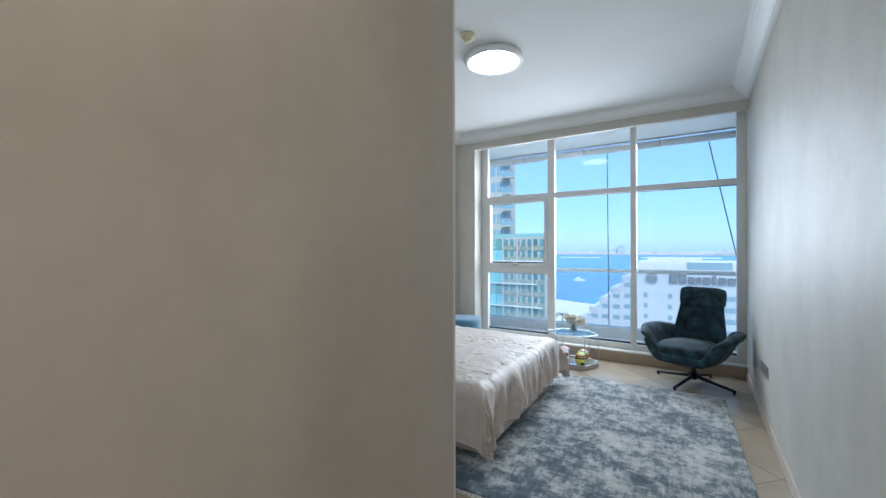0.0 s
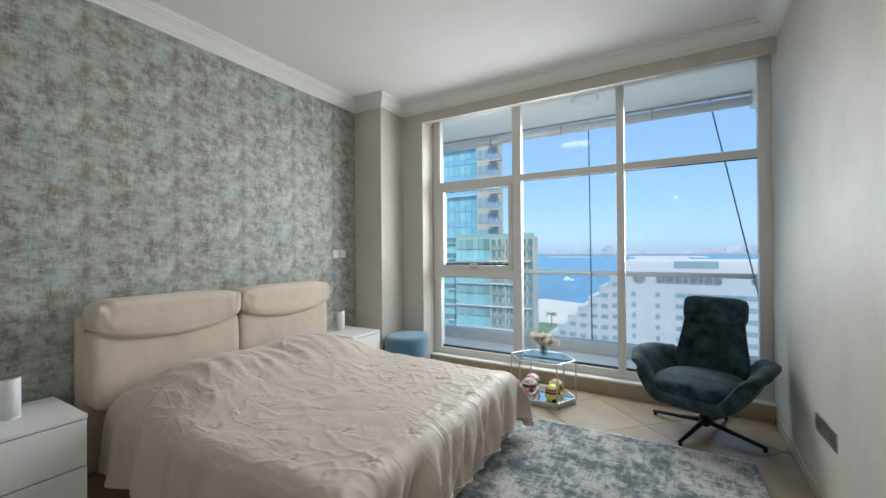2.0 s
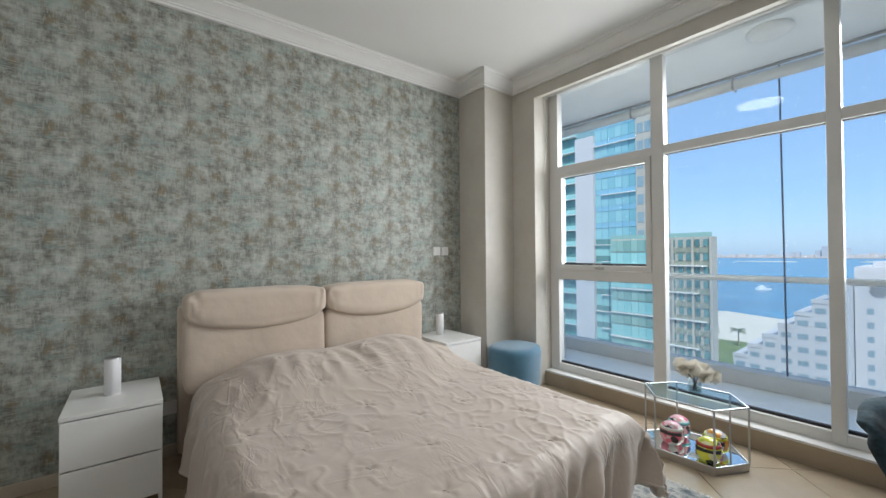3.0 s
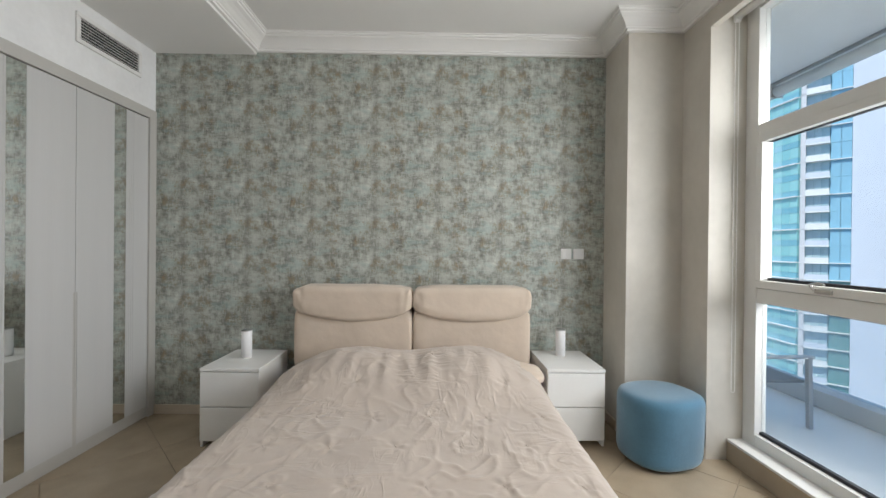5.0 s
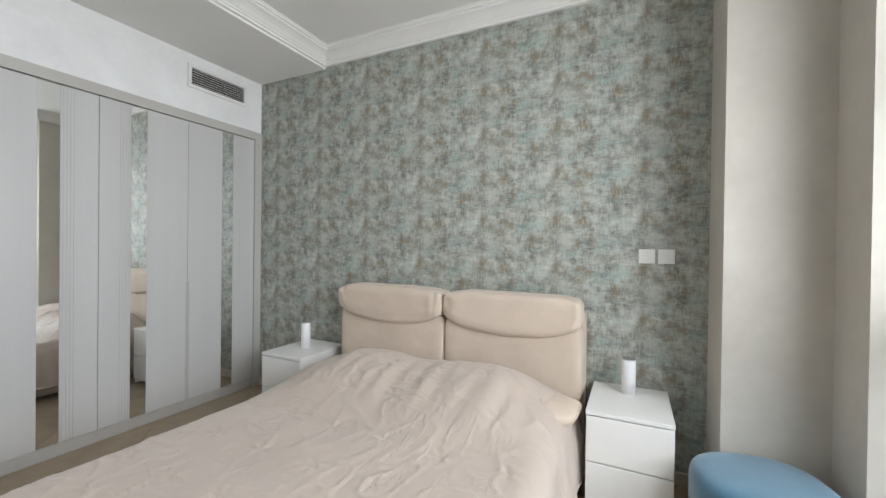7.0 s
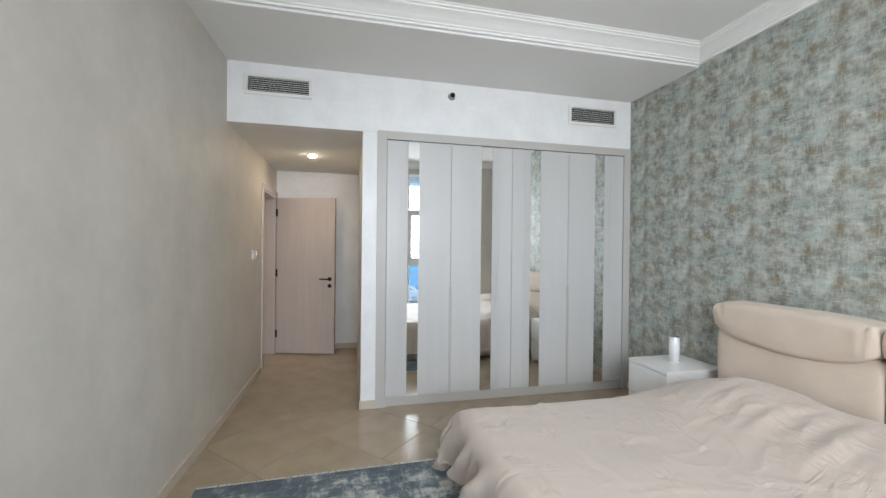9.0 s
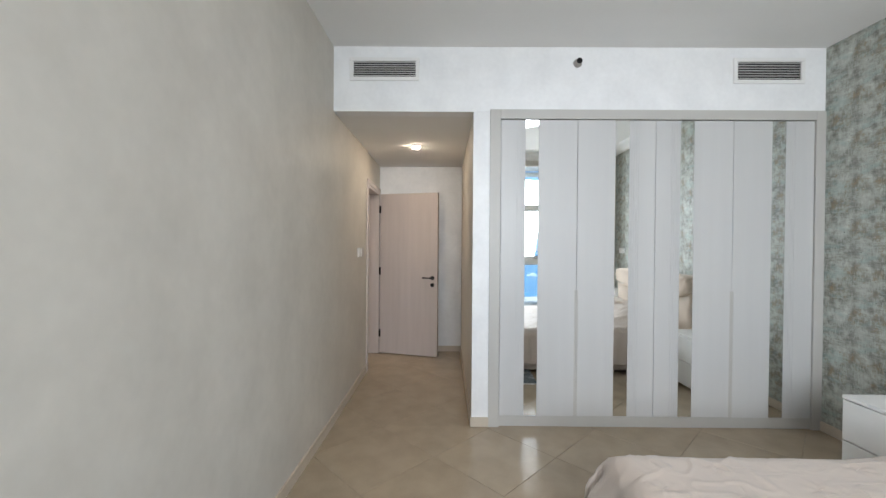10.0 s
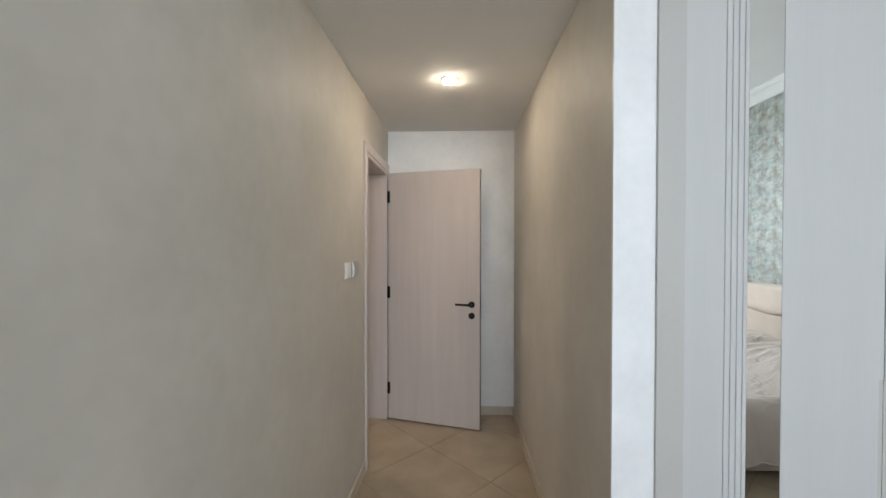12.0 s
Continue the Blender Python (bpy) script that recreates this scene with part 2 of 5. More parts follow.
def rug_material():
    """Low-pile rug in worn cream, grey and petrol blue."""
    m = bpy.data.materials.new("rug_pile")
    m.use_nodes = True
    nt = m.node_tree
    b = nt.nodes["Principled BSDF"]
    tc = nt.nodes.new("ShaderNodeTexCoord")
    outs = []
    for scale, detail, stretch, off in ((2.4, 12, (1, 1.25, 1), 0), (9, 12, (1.5, 1, 1), 5), (150, 2, (1, 1, 1), 9), (5, 8, (1, 9, 1), 14), (5, 8, (9, 1, 1), 19)):
        mp = nt.nodes.new("ShaderNodeMapping")
        mp.inputs["Scale"].default_value, mp.inputs["Location"].default_value = stretch, (off, off, 0)
        n = nt.nodes.new("ShaderNodeTexNoise")
        n.inputs["Scale"].default_value, n.inputs["Detail"].default_value, n.inputs["Roughness"].default_value = scale, detail, 0.79
        n.inputs["Distortion"].default_value = 0.1
        nt.links.new(tc.outputs["Object"], mp.inputs[0]), nt.links.new(mp.outputs[0], n.inputs[0])
        outs.append(n.outputs[0])
    s = None
    for o, w in zip(outs, (0.42, 0.26, 0.06, 0.13, 0.13)):
        k = nt.nodes.new("ShaderNodeMath")
        k.operation = "MULTIPLY_ADD"
        k.inputs[1].default_value = w
        nt.links.new(o, k.inputs[0])
        if s:
            nt.links.new(s, k.inputs[2])
        else:
            k.inputs[2].default_value = 0
        s = k.outputs[0]
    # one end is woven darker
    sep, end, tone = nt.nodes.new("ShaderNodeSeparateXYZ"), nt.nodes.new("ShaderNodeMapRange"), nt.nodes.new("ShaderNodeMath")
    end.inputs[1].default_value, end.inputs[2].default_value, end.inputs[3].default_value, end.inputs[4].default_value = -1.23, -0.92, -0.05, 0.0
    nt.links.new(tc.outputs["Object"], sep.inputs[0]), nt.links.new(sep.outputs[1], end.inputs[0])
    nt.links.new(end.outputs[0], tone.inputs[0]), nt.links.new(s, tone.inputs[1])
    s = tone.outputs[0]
    r = nt.nodes.new("ShaderNodeValToRGB")
    e = r.color_ramp.elements
    e[0].position, e[0].color = 0.42, (0.02, 0.042, 0.06, 1)
    e[1].position, e[1].color = 0.60, (0.60, 0.58, 0.54, 1)
    for p, c in ((0.472, (0.075, 0.11, 0.13)), (0.495, (0.20, 0.225, 0.23)), (0.512, (0.38, 0.385, 0.37)), (0.55, (0.55, 0.535, 0.50))):
        e.new(p).color = (*c, 1)
    nt.links.new(s, r.inputs[0]), nt.links.new(r.outputs[0], b.inputs["Base Color"])
    b.inputs["Roughness"].default_value, b.inputs["Sheen Weight"].default_value = 0.95, 0.3
    bp = nt.nodes.new("ShaderNodeBump")
    bp.inputs["Strength"].default_value, bp.inputs["Distance"].default_value = 0.7, 0.006
    nt.links.new(outs[2], bp.inputs["Height"]), nt.links.new(bp.outputs[0], b.inputs["Normal"])
    return m


WALL = mat("wall_plaster", (0.565, 0.53, 0.47), 0.55, vary=0.05, scale=3, fine=18, bump=0.0005, bump_scale=16, second=(0.595, 0.56, 0.50), stretch=(1, 1, 0.9))
PEARL = mat("pearl_plaster", (0.80, 0.80, 0.80), 0.4, vary=0.02, scale=4, fine=30, bump=0.0012, bump_scale=14, second=(0.87, 0.87, 0.87))
CEIL = mat("ceiling_paint", (0.82, 0.81, 0.79), 0.9, vary=0.02, scale=2, bump=0.001)
CROWN = mat("crown_paint", (0.84, 0.83, 0.81), 0.5, vary=0.02, bump=0.0005)
PAPER = wallpaper_material()
TILE = mat("porcelain_tile", (0.335, 0.265, 0.185), 0.27, vary=0.07, scale=5, fine=120, bump=0.0004, second=(0.38, 0.305, 0.215), per_object=0.12)
CURB = mat("curb_tile", (0.40, 0.325, 0.235), 0.35, vary=0.07, scale=7, fine=120, bump=0.0004)
GROUT = mat("grout", (0.30, 0.245, 0.18), 0.9, bump=0.001)
SKIRT = mat("skirting_tile", (0.54, 0.47, 0.38), 0.35, vary=0.06, scale=8, bump=0.0004)
UPVC = mat("white_window_paint", (0.74, 0.735, 0.71), 0.38, vary=0.03, bump=0.0003)
GASKET = mat("black_gasket", (0.03, 0.03, 0.035), 0.7, bump=0)
GLASS = clear_glass("window_glass")
LACQ = mat("grey_lacquer", (0.56, 0.555, 0.545), 0.36, vary=0.032, scale=9, fine=160, bump=0.0006, bump_scale=220, stretch=(1, 1, 0.03))
LACQ_F = mat("grey_lacquer_frame", (0.50, 0.485, 0.455), 0.4, vary=0.03, scale=3, bump=0.0004)
MIRROR = mat("mirror", (0.93, 0.95, 0.94), 0.015, 1.0, vary=0.0, bump=0)
WHITE = mat("white_lacquer", (0.83, 0.83, 0.81), 0.3, vary=0.02, bump=0.0003)
FABRIC = mat("beige_upholstery", (0.625, 0.52, 0.42), 0.8, vary=0.07, scale=5, fine=350, bump=0.010, bump_scale=9, sheen=0.2)
DUVET = creased(mat("champagne_sateen", (0.52, 0.44, 0.375), 0.52, vary=0.05, scale=3, fine=200, bump=0.003, bump_scale=13, sheen=0.3))
SHEET = mat("mattress_cloth", (0.75, 0.73, 0.69), 0.8, bump=0.001)
VELVET = mat("dark_teal_velvet", (0.003, 0.007, 0.010), 0.8, vary=0.5, scale=11, fine=55, bump=0.004, bump_scale=40, second=(0.022, 0.050, 0.066), sheen=0.11, spec=0.25)
POUF = mat("blue_velvet", (0.065, 0.175, 0.265), 0.8, vary=0.14, scale=6, fine=90, bump=0.002, bump_scale=120, sheen=0.5)
BLACK = mat("black_metal", (0.012, 0.012, 0.013), 0.42, 0.6, bump=0.0003)
CHROME = mat("chrome", (0.50, 0.51, 0.52), 0.34, 1.0, vary=0.03, bump=0)
BRUSHED = mat("brushed_steel", (0.50, 0.48, 0.46), 0.35, 1.0, vary=0.06, fine=300, bump=0.0003)
RUG = rug_material()
FRINGE = mat("rug_fringe", (0.72, 0.70, 0.65), 0.9, bump=0.002)
DOOR = mat("door_laminate", (0.58, 0.51, 0.475), 0.27, vary=0.05, scale=2.5, fine=120, bump=0.0006, bump_scale=120, stretch=(8, 8, 0.5))
DOOR_E = mat("door_edge", (0.34, 0.26, 0.20), 0.5, vary=0.1, bump=0.0004)
PLASTIC = mat("white_plastic", (0.80, 0.79, 0.77), 0.35, vary=0.02, bump=0)
FIN = mat("grey_vent_fin", (0.20, 0.20, 0.19), 0.6, bump=0)
VENT_D = mat("vent_shade", (0.02, 0.02, 0.02), 0.8, bump=0)
SHADE = mat("lamp_cylinder", (0.86, 0.86, 0.87), 0.45, vary=0.02, bump=0.0003)
RUGBACK = mat("bed_base_fabric", (0.55, 0.48, 0.42), 0.85, vary=0.08, fine=300, bump=0.002, bump_scale=400)

# ---- mesh helpers ----


def mesh_of(name, bm, material, smooth=False):
    me = bpy.data.meshes.new(name)
    bm.normal_update()
    bm.to_mesh(me)
    bm.free()
    for m in material if isinstance(material, (list, tuple)) else [material]:
        me.materials.append(m)
    if smooth:
        for p in me.polygons:
            p.use_smooth = True
    return me


def part(name, bm, material, parent=None, label="", smooth=False):
    ob = new(name, mesh_of(name, bm, material, smooth))
    ob.parent = parent
    return tagged(ob, label)


def thing(name, label, category, x=0.0, y=0.0, z=0.0, turn=0.0, group="", kind=""):
    ob = new(name)
    ob.empty_display_size = 0.1
    ob.matrix_basis = pose(x, y, z, 0, 0, turn)
    return tagged(ob, label, category, group, kind)


def structure(name, bm, material, label, category="", smooth=False):
    ob = new(name, mesh_of(name, bm, material, smooth))
    return tagged(ob, label, category, "", "structure")


def box(x0, y0, z0, x1, y1, z1, bevel=0.0, bm=None, segs=2):
    """A box between two corners, added to bm; its edges rounded by bevel."""
    own = bmesh.new()
    bmesh.ops.create_cube(own, size=1)
    sx, sy, sz = abs(x1 - x0), abs(y1 - y0), abs(z1 - z0)
    bmesh.ops.transform(own, verts=own.verts, matrix=Matrix.Translation(((x0 + x1) / 2, (y0 + y1) / 2, (z0 + z1) / 2)) @ Matrix.Diagonal((sx, sy, sz, 1)))
    if bevel:
        bmesh.ops.bevel(own, geom=list(own.edges), offset=bevel, segments=segs, affect="EDGES", profile=0.6)
    return join(bm, own)


def join(bm, own, m=None):
    if m is not None:
        bmesh.ops.transform(own, verts=own.verts, matrix=m)
    if bm is None:
        return own
    tmp = bpy.data.meshes.new("tmp")
    own.to_mesh(tmp)
    own.free()
    bm.from_mesh(tmp)
    bpy.data.meshes.remove(tmp)
    return bm


def prism(points, z0, z1, bm=None):
    """An upright prism over a polygon given counter-clockwise."""
    own = bmesh.new()
    lo = [own.verts.new((x, y, z0)) for x, y in points]
    hi = [own.verts.new((x, y, z1)) for x, y in points]
    own.faces.new(lo[::-1]), own.faces.new(hi)
    for i in range(len(points)):
        j = (i + 1) % len(points)
        own.faces.new((lo[i], lo[j], hi[j], hi[i]))
    return join(bm, own)


def tube(points, radius, bm=None, sides=10, caps=True):
    """A round rod through points; radius one number or one a point."""
    own = bmesh.new()
    rings = []
    pts = [Vector(p) for p in points]
    for i, p in enumerate(pts):
        d = (pts[min(i + 1, len(pts) - 1)] - pts[max(i - 1, 0)]).normalized()
        a = d.orthogonal().normalized() if i == 0 else (a - d * a.dot(d)).normalized()
        b = d.cross(a)
        r = radius[i] if isinstance(radius, (list, tuple)) else radius
        rings.append([own.verts.new(p + (a * math.cos(2 * math.pi * k / sides) + b * math.sin(2 * math.pi * k / sides)) * r) for k in range(sides)])
    for u, v in zip(rings, rings[1:]):
        for k in range(sides):
            own.faces.new((u[k], u[(k + 1) % sides], v[(k + 1) % sides], v[k]))
    if caps:
        own.faces.new(rings[0][::-1]), own.faces.new(rings[-1])
    return join(bm, own)


def lathe(profile, sides=32, bm=None):
    """A solid of revolution round z from (radius, height) pairs."""
    own = bmesh.new()
    rings = []
    for r, z in profile:
        if r < 1e-5:
            rings.append([own.verts.new((0, 0, z))])
        else:
            rings.append([own.verts.new((r * math.cos(2 * math.pi * k / sides), r * math.sin(2 * math.pi * k / sides), z)) for k in range(sides)])
    for u, v in zip(rings, rings[1:]):
        for k in range(sides):
            j = (k + 1) % sides
            if len(u) == 1:
                own.faces.new((u[0], v[j], v[k]))
            elif len(v) == 1:
                own.faces.new((u[k], u[j], v[0]))
            else:
                own.faces.new((u[k], u[j], v[j], v[k]))
    for ring, flip in ((rings[0], True), (rings[-1], False)):
        if len(ring) > 1:
            own.faces.new(ring[::-1] if flip else ring)
    bmesh.ops.recalc_face_normals(own, faces=own.faces)
    return join(bm, own)


def cushion(hx, hy, hz, e1=0.5, e2=0.35, bend=None, nu=40, nv=24):
    """A soft block: a superellipsoid of half sizes hx, hy, hz; bend(x, y, z) shapes it further."""
    own = bmesh.new()

    def pw(v, e):
        return math.copysign(abs(v) ** e, v)

    rings = []
    for j in range(nv + 1):
        ph = -math.pi / 2 + math.pi * j / nv
        ring = []
        for i in range(nu):
            th = 2 * math.pi * i / nu
            p = Vector((hx * pw(math.cos(ph), e1) * pw(math.cos(th), e2), hy * pw(math.cos(ph), e1) * pw(math.sin(th), e2), hz * pw(math.sin(ph), e1)))
            if bend:
                p = Vector(bend(*p))
            ring.append(own.verts.new(p))
        rings.append(ring)
    for u, v in zip(rings, rings[1:]):
        for i in range(nu):
            k = (i + 1) % nu
            own.faces.new((u[i], u[k], v[k], v[i]))
    bmesh.ops.remove_doubles(own, verts=own.verts, dist=0.0005)
    bmesh.ops.recalc_face_normals(own, faces=own.faces)
    return own


def sheet(fn, nu, nv):
    """A grid surface fn(u, v) with u and v from 0 to 1."""
    own = bmesh.new()
    g = [[own.verts.new(fn(i / nu, j / nv)) for j in range(nv + 1)] for i in range(nu + 1)]
    for i in range(nu):
        for j in range(nv):
            own.faces.new((g[i][j], g[i + 1][j], g[i + 1][j + 1], g[i][j + 1]))
    return own


def slab_xz(points, y0, y1, bm=None):
    """A plate with its outline in x and z, from y0 to y1."""
    own = bmesh.new()
    lo = [own.verts.new((x, y0, z)) for x, z in points]
    hi = [own.verts.new((x, y1, z)) for x, z in points]
    own.faces.new(lo), own.faces.new(hi[::-1])
    for i in range(len(points)):
        j = (i + 1) % len(points)
        own.faces.new((lo[i], hi[i], hi[j], lo[j]))
    bmesh.ops.recalc_face_normals(own, faces=own.faces)
    return join(bm, own)


def smoothstep(a, b, x):
    t = max(0.0, min(1.0, (x - a) / (b - a)))
    return t * t * (3 - 2 * t)


# ---- plan (metres) ----
XW, XR = -3.855, 0.0          # papered wall, plain wall (in the corridor)
SKEW = 0.0175                 # the plain wall runs out by this in the room
YI, YF = 4.17, 4.415          # window wall's inner face, window frame's inner face
ZC, ZS, YS = 3.125, 2.995, 0.83   # ceiling, lowered ceiling and its front edge
XC, YH, ZH = -1.105, -2.185, 2.487  # corridor's far wall, its end, its ceiling
XP, YP = -3.463, 3.757        # pier in the corner
XV = -3.175                   # window's reveal
ZW = 2.99                     # window head
TH = 0.2

structure("wall_west", box(XW - TH, -0.7, -0.1, XW, 4.7, 3.4), PAPER, "wall with distressed grey-green wallpaper and bronze flecks", "wall")
# plain wall with the doorway into the next room
DY0, DY1, DZ = -2.10, -1.345, 2.12
bm = prism([(XR, DY1), (XR + TH, DY1), (XR + TH + 0.08, 4.7), (SKEW * 4.7, 4.7), (XR, 0.0)], -0.1, 3.4)
box(XR, YH - TH, -0.1, XR + TH, DY0, 3.4, bm=bm)
box(XR, DY0, DZ, XR + TH, DY1, 3.4, bm=bm)
structure("wall_east", bm, WALL, "plain beige-grey plastered wall with a doorway", "wall")
# wall over wardrobe and corridor, and the pier between them
bm = box(XW, -0.12, 2.507, -1.235, 0.0, 3.4)
box(-1.235, -0.12, ZH, XR, 0.0, 3.4, bm=bm)
structure("wall_south", bm, PEARL, "pearly white plaster wall over the wardrobe", "wall")
bm = box(XC - 0.135, YH, -0.1, XC, -0.012, ZH - 0.002)
structure("pier_face", box(XC - 0.135, -0.012, -0.1, XC, 0.0, ZH - 0.002), PEARL, "pearly white end of the corridor wall", "wall")
bm2 = box(XW, -0.8, -0.1, XC - 0.135, -0.7, 2.6)
structure("wall_corridor", bm, WALL, "beige plastered wall between corridor and wardrobe", "wall")
structure("wall_wardrobe_back", bm2, WALL, "plain wall behind the wardrobe", "wall")
structure("wall_corridor_end", box(XC - 0.135, YH - TH, -0.1, XR, YH, ZH), PEARL, "pearly white plaster wall at the corridor's end", "wall")
# pier and window wall
bm = box(XW, YP, -0.1, XP, YI + 0.5, 3.4)
structure("pier", bm, WALL, "beige plastered pier beside the window", "pier")
bm = box(XP, YI, -0.1, XV, YI + 0.36, 3.4)
box(XV, YI, ZW, XR + 0.1, YI + 0.36, 3.4, bm=bm)
# the fascia hides the blind's roll and the head of the frame
box(XV, YI, 2.903, XR + 0.1, YI + 0.05, ZW, bm=bm)
structure("wall_north", bm, WALL, "beige plastered wall round the window", "wall")
# ceilings
structure("ceiling", box(XW, YS - 0.05, ZC, XR + 0.09, YI + 0.1, 3.4), CEIL, "flat off-white painted ceiling", "ceiling")
structure("ceiling_lowered", box(XW, 0, ZS, XR + 0.03, YS, ZC), CEIL, "lowered off-white ceiling strip over the wardrobe", "ceiling")
structure("ceiling_corridor", box(XC, YH, ZH, XR, -0.12, ZH + 0.3), CEIL, "low white corridor ceiling", "ceiling")

# cornice: mitred mouldings round the room
ring = [(SKEW * YS, YS), (SKEW * YI, YI), (XP, YI), (XP, YP), (XW, YP), (XW, YS)]


def inset(pts, d):
    out = []
    n = len(pts)
    for i in range(n):
        p0, p1, p2 = Vector(pts[i - 1]), Vector(pts[i]), Vector(pts[(i + 1) % n])
        a, b = (p1 - p0).normalized(), (p2 - p1).normalized()
        na, nb = Vector((-a.y, a.x)), Vector((-b.y, b.x))
        out.append(p1 + (na + nb) * d / (1 + na.dot(nb)))
    return out


CH = ZC - 3.012
prof = [(0.0, 0.0), (0.022, 0.0), (0.022, 0.14), (0.034, 0.17), (0.034, 0.24), (0.046, 0.32), (0.062, 0.46), (0.084, 0.60), (0.108, 0.70), (0.108, 0.79), (0.122, 0.82), (0.122, 0.93), (0.132, 0.95), (0.132, 1.0)]
bm = bmesh.new()
loops = [[bm.verts.new((*p, 3.012 + h * CH)) for p in inset(ring, d * 1.1 + 0.001)] for d, h in prof]
for u, v in zip(loops, loops[1:]):
    for i in range(len(ring)):
        j = (i + 1) % len(ring)
        bm.faces.new((u[i], u[j], v[j], v[i]))
structure("cornice", bm, CROWN, "white moulded plaster cornice round the ceiling", "cornice")

# skirting
bm = bmesh.new()
SK = 0.075
for x0, y0, x1, y1 in ((XR - 0.012, DY1 + 0.06, XR, 0.0), (XW, 0.0, XW + 0.012, YP), (XW + 0.012, YP - 0.012, XP, YP), (XP, YP - 0.012, XP + 0.012, YI),
                       (XP + 0.012, YI - 0.012, XV, YI), (XC, YH, XC + 0.012, 0.0), (XC - 0.135, 0.0, XC + 0.012, 0.012), (XC + 0.012, YH, XR, YH + 0.012)):
    box(x0, y0, 0, x1, y1, SK, 0.002, bm, 1)
prism([(XR - 0.012, 0.0), (XR + 0.002, 0.0), (SKEW * 4.31 + 0.002, 4.31), (SKEW * 4.31 - 0.012, 4.31)], 0, SK, bm)
structure("baseboard", bm, SKIRT, "low cream tile skirting along the walls", "skirting")
structure("floor", box(XW - 0.1, YH - 0.1, -0.15, XR + TH, 4.45, -0.004), GROUT, "cream porcelain tiles laid diagonally", "floor")

# ---- window ----
window = thing("window_1", "wide white-framed window of three bays onto a balcony", "window", 0, 0, 0, kind="structure")
Y2 = YF + 0.075
B = 0.004
for x0, x1 in ((XV, -3.075), (-2.152, -2.052), (-1.092, -1.022), (-0.008, SKEW * YF)):
    part("mullion", box(x0, YF, 0.13, x1, Y2, ZW, B), UPVC, window)
for x0, x1 in ((-3.075, -2.152), (-2.052, -1.092), (-1.022, -0.008)):
    part("rail", box(x0, YF + 0.002, 2.147, x1, Y2 - 0.002, 2.218, B), UPVC, window)
    part("rail", box(x0, YF + 0.002, 2.968, x1, Y2 - 0.002, ZW, B), UPVC, window)
    part("bottom_rail", box(x0, YF + 0.002, 0.13, x1, Y2 - 0.002, 0.215, B), UPVC, window)
part("rail", box(-3.075, YF + 0.002, 1.07, -2.152, Y2 - 0.002, 1.165, B), UPVC, window)
part("window_sill", box(XV, 4.31, 0.125, SKEW * 4.31, YF + 0.01, 0.142, 0.004), UPVC, window, "white sill strip")
for x0, x1, z0, z1 in ((-3.075, -2.152, 0.215, 1.07), (-3.075, -2.152, 2.218, 2.968), (-2.052, -1.092, 0.215, 2.147), (-2.052, -1.092, 2.218, 2.968),
                       (-1.022, -0.008, 0.215, 2.147), (-1.022, -0.008, 2.218, 2.968), (-3.03, -2.195, 1.215, 2.10)):
    g = part("pane", box(x0, YF + 0.045, z0, x1, YF + 0.05, z1), GLASS, window, "clear window pane")
    g.visible_shadow = False
    if z1 < 2.5:
        bm = box(x0, YF + 0.034, z0, x1, YF + 0.060, z0 + 0.019)
        box(x0, YF + 0.030, z1 - 0.005, x1, YF + 0.060, z1, 0, bm)
        part("gasket", bm, GASKET, window, "thin black rubber seal")
sash = bmesh.new()
for a0, c0, a1, c1 in ((-3.072, 1.168, -2.155, 1.216), (-3.072, 2.098, -2.155, 2.144), (-3.072, 1.216, -3.028, 2.098), (-2.197, 1.216, -2.155, 2.098)):
    box(a0, YF - 0.012, c0, a1, YF + 0.06, c1, 0.004, sash)
sash = part("sash", sash, UPVC, window, "white top-hung opening sash")
bm = box(-2.66, YF - 0.026, 1.178, -2.57, YF - 0.012, 1.204, 0.004)
tube([(-2.655, YF - 0.03, 1.195), (-2.66, YF - 0.05, 1.225), (-2.62, YF - 0.052, 1.235), (-2.58, YF - 0.05, 1.23)], 0.007, bm, 8)
part("window_handle", bm, BRUSHED, sash, "small metal handle")
structure("window_curb", box(XV, 4.31, -0.1, SKEW * 4.31 + 0.02, 4.6, 0.125, 0.003), CURB, "low tiled curb under the window", "curb")

# ---- wardrobe ----
wardrobe = thing("wardrobe", "built-in pale grey wardrobe with mirror strips", "wardrobe")
WX0, WX1, WZ0, WZ1 = -1.322, -3.778, 0.09, 2.425
part("frame", box(WX0 + 0.002, -0.06, 0.0, -1.236, 0.012, 2.505, 0.002), LACQ_F, wardrobe)
part("frame", box(XW + 0.001, -0.06, 0.0, WX1 - 0.002, 0.012, 2.505, 0.002), LACQ_F, wardrobe)
part("frame", box(WX1 - 0.002, -0.06, WZ1 + 0.006, WX0 + 0.002, 0.012, 2.505, 0.002), LACQ_F, wardrobe)
part("plinth", box(WX1 - 0.002, -0.06, 0.0, WX0 + 0.002, -0.012, WZ0 - 0.006, 0.002), LACQ_F, wardrobe, "recessed grey plinth")
part("carcass", box(WX1, -0.62, 0.0, WX0, -0.061, 2.5), LACQ_F, wardrobe)
EDGES = (WX0, -1.925, -2.538, -3.146, WX1)
MIRR = ((-1.515, -1.620), (-2.222, -2.333), (-2.732, -2.840), (-3.447, -3.556))
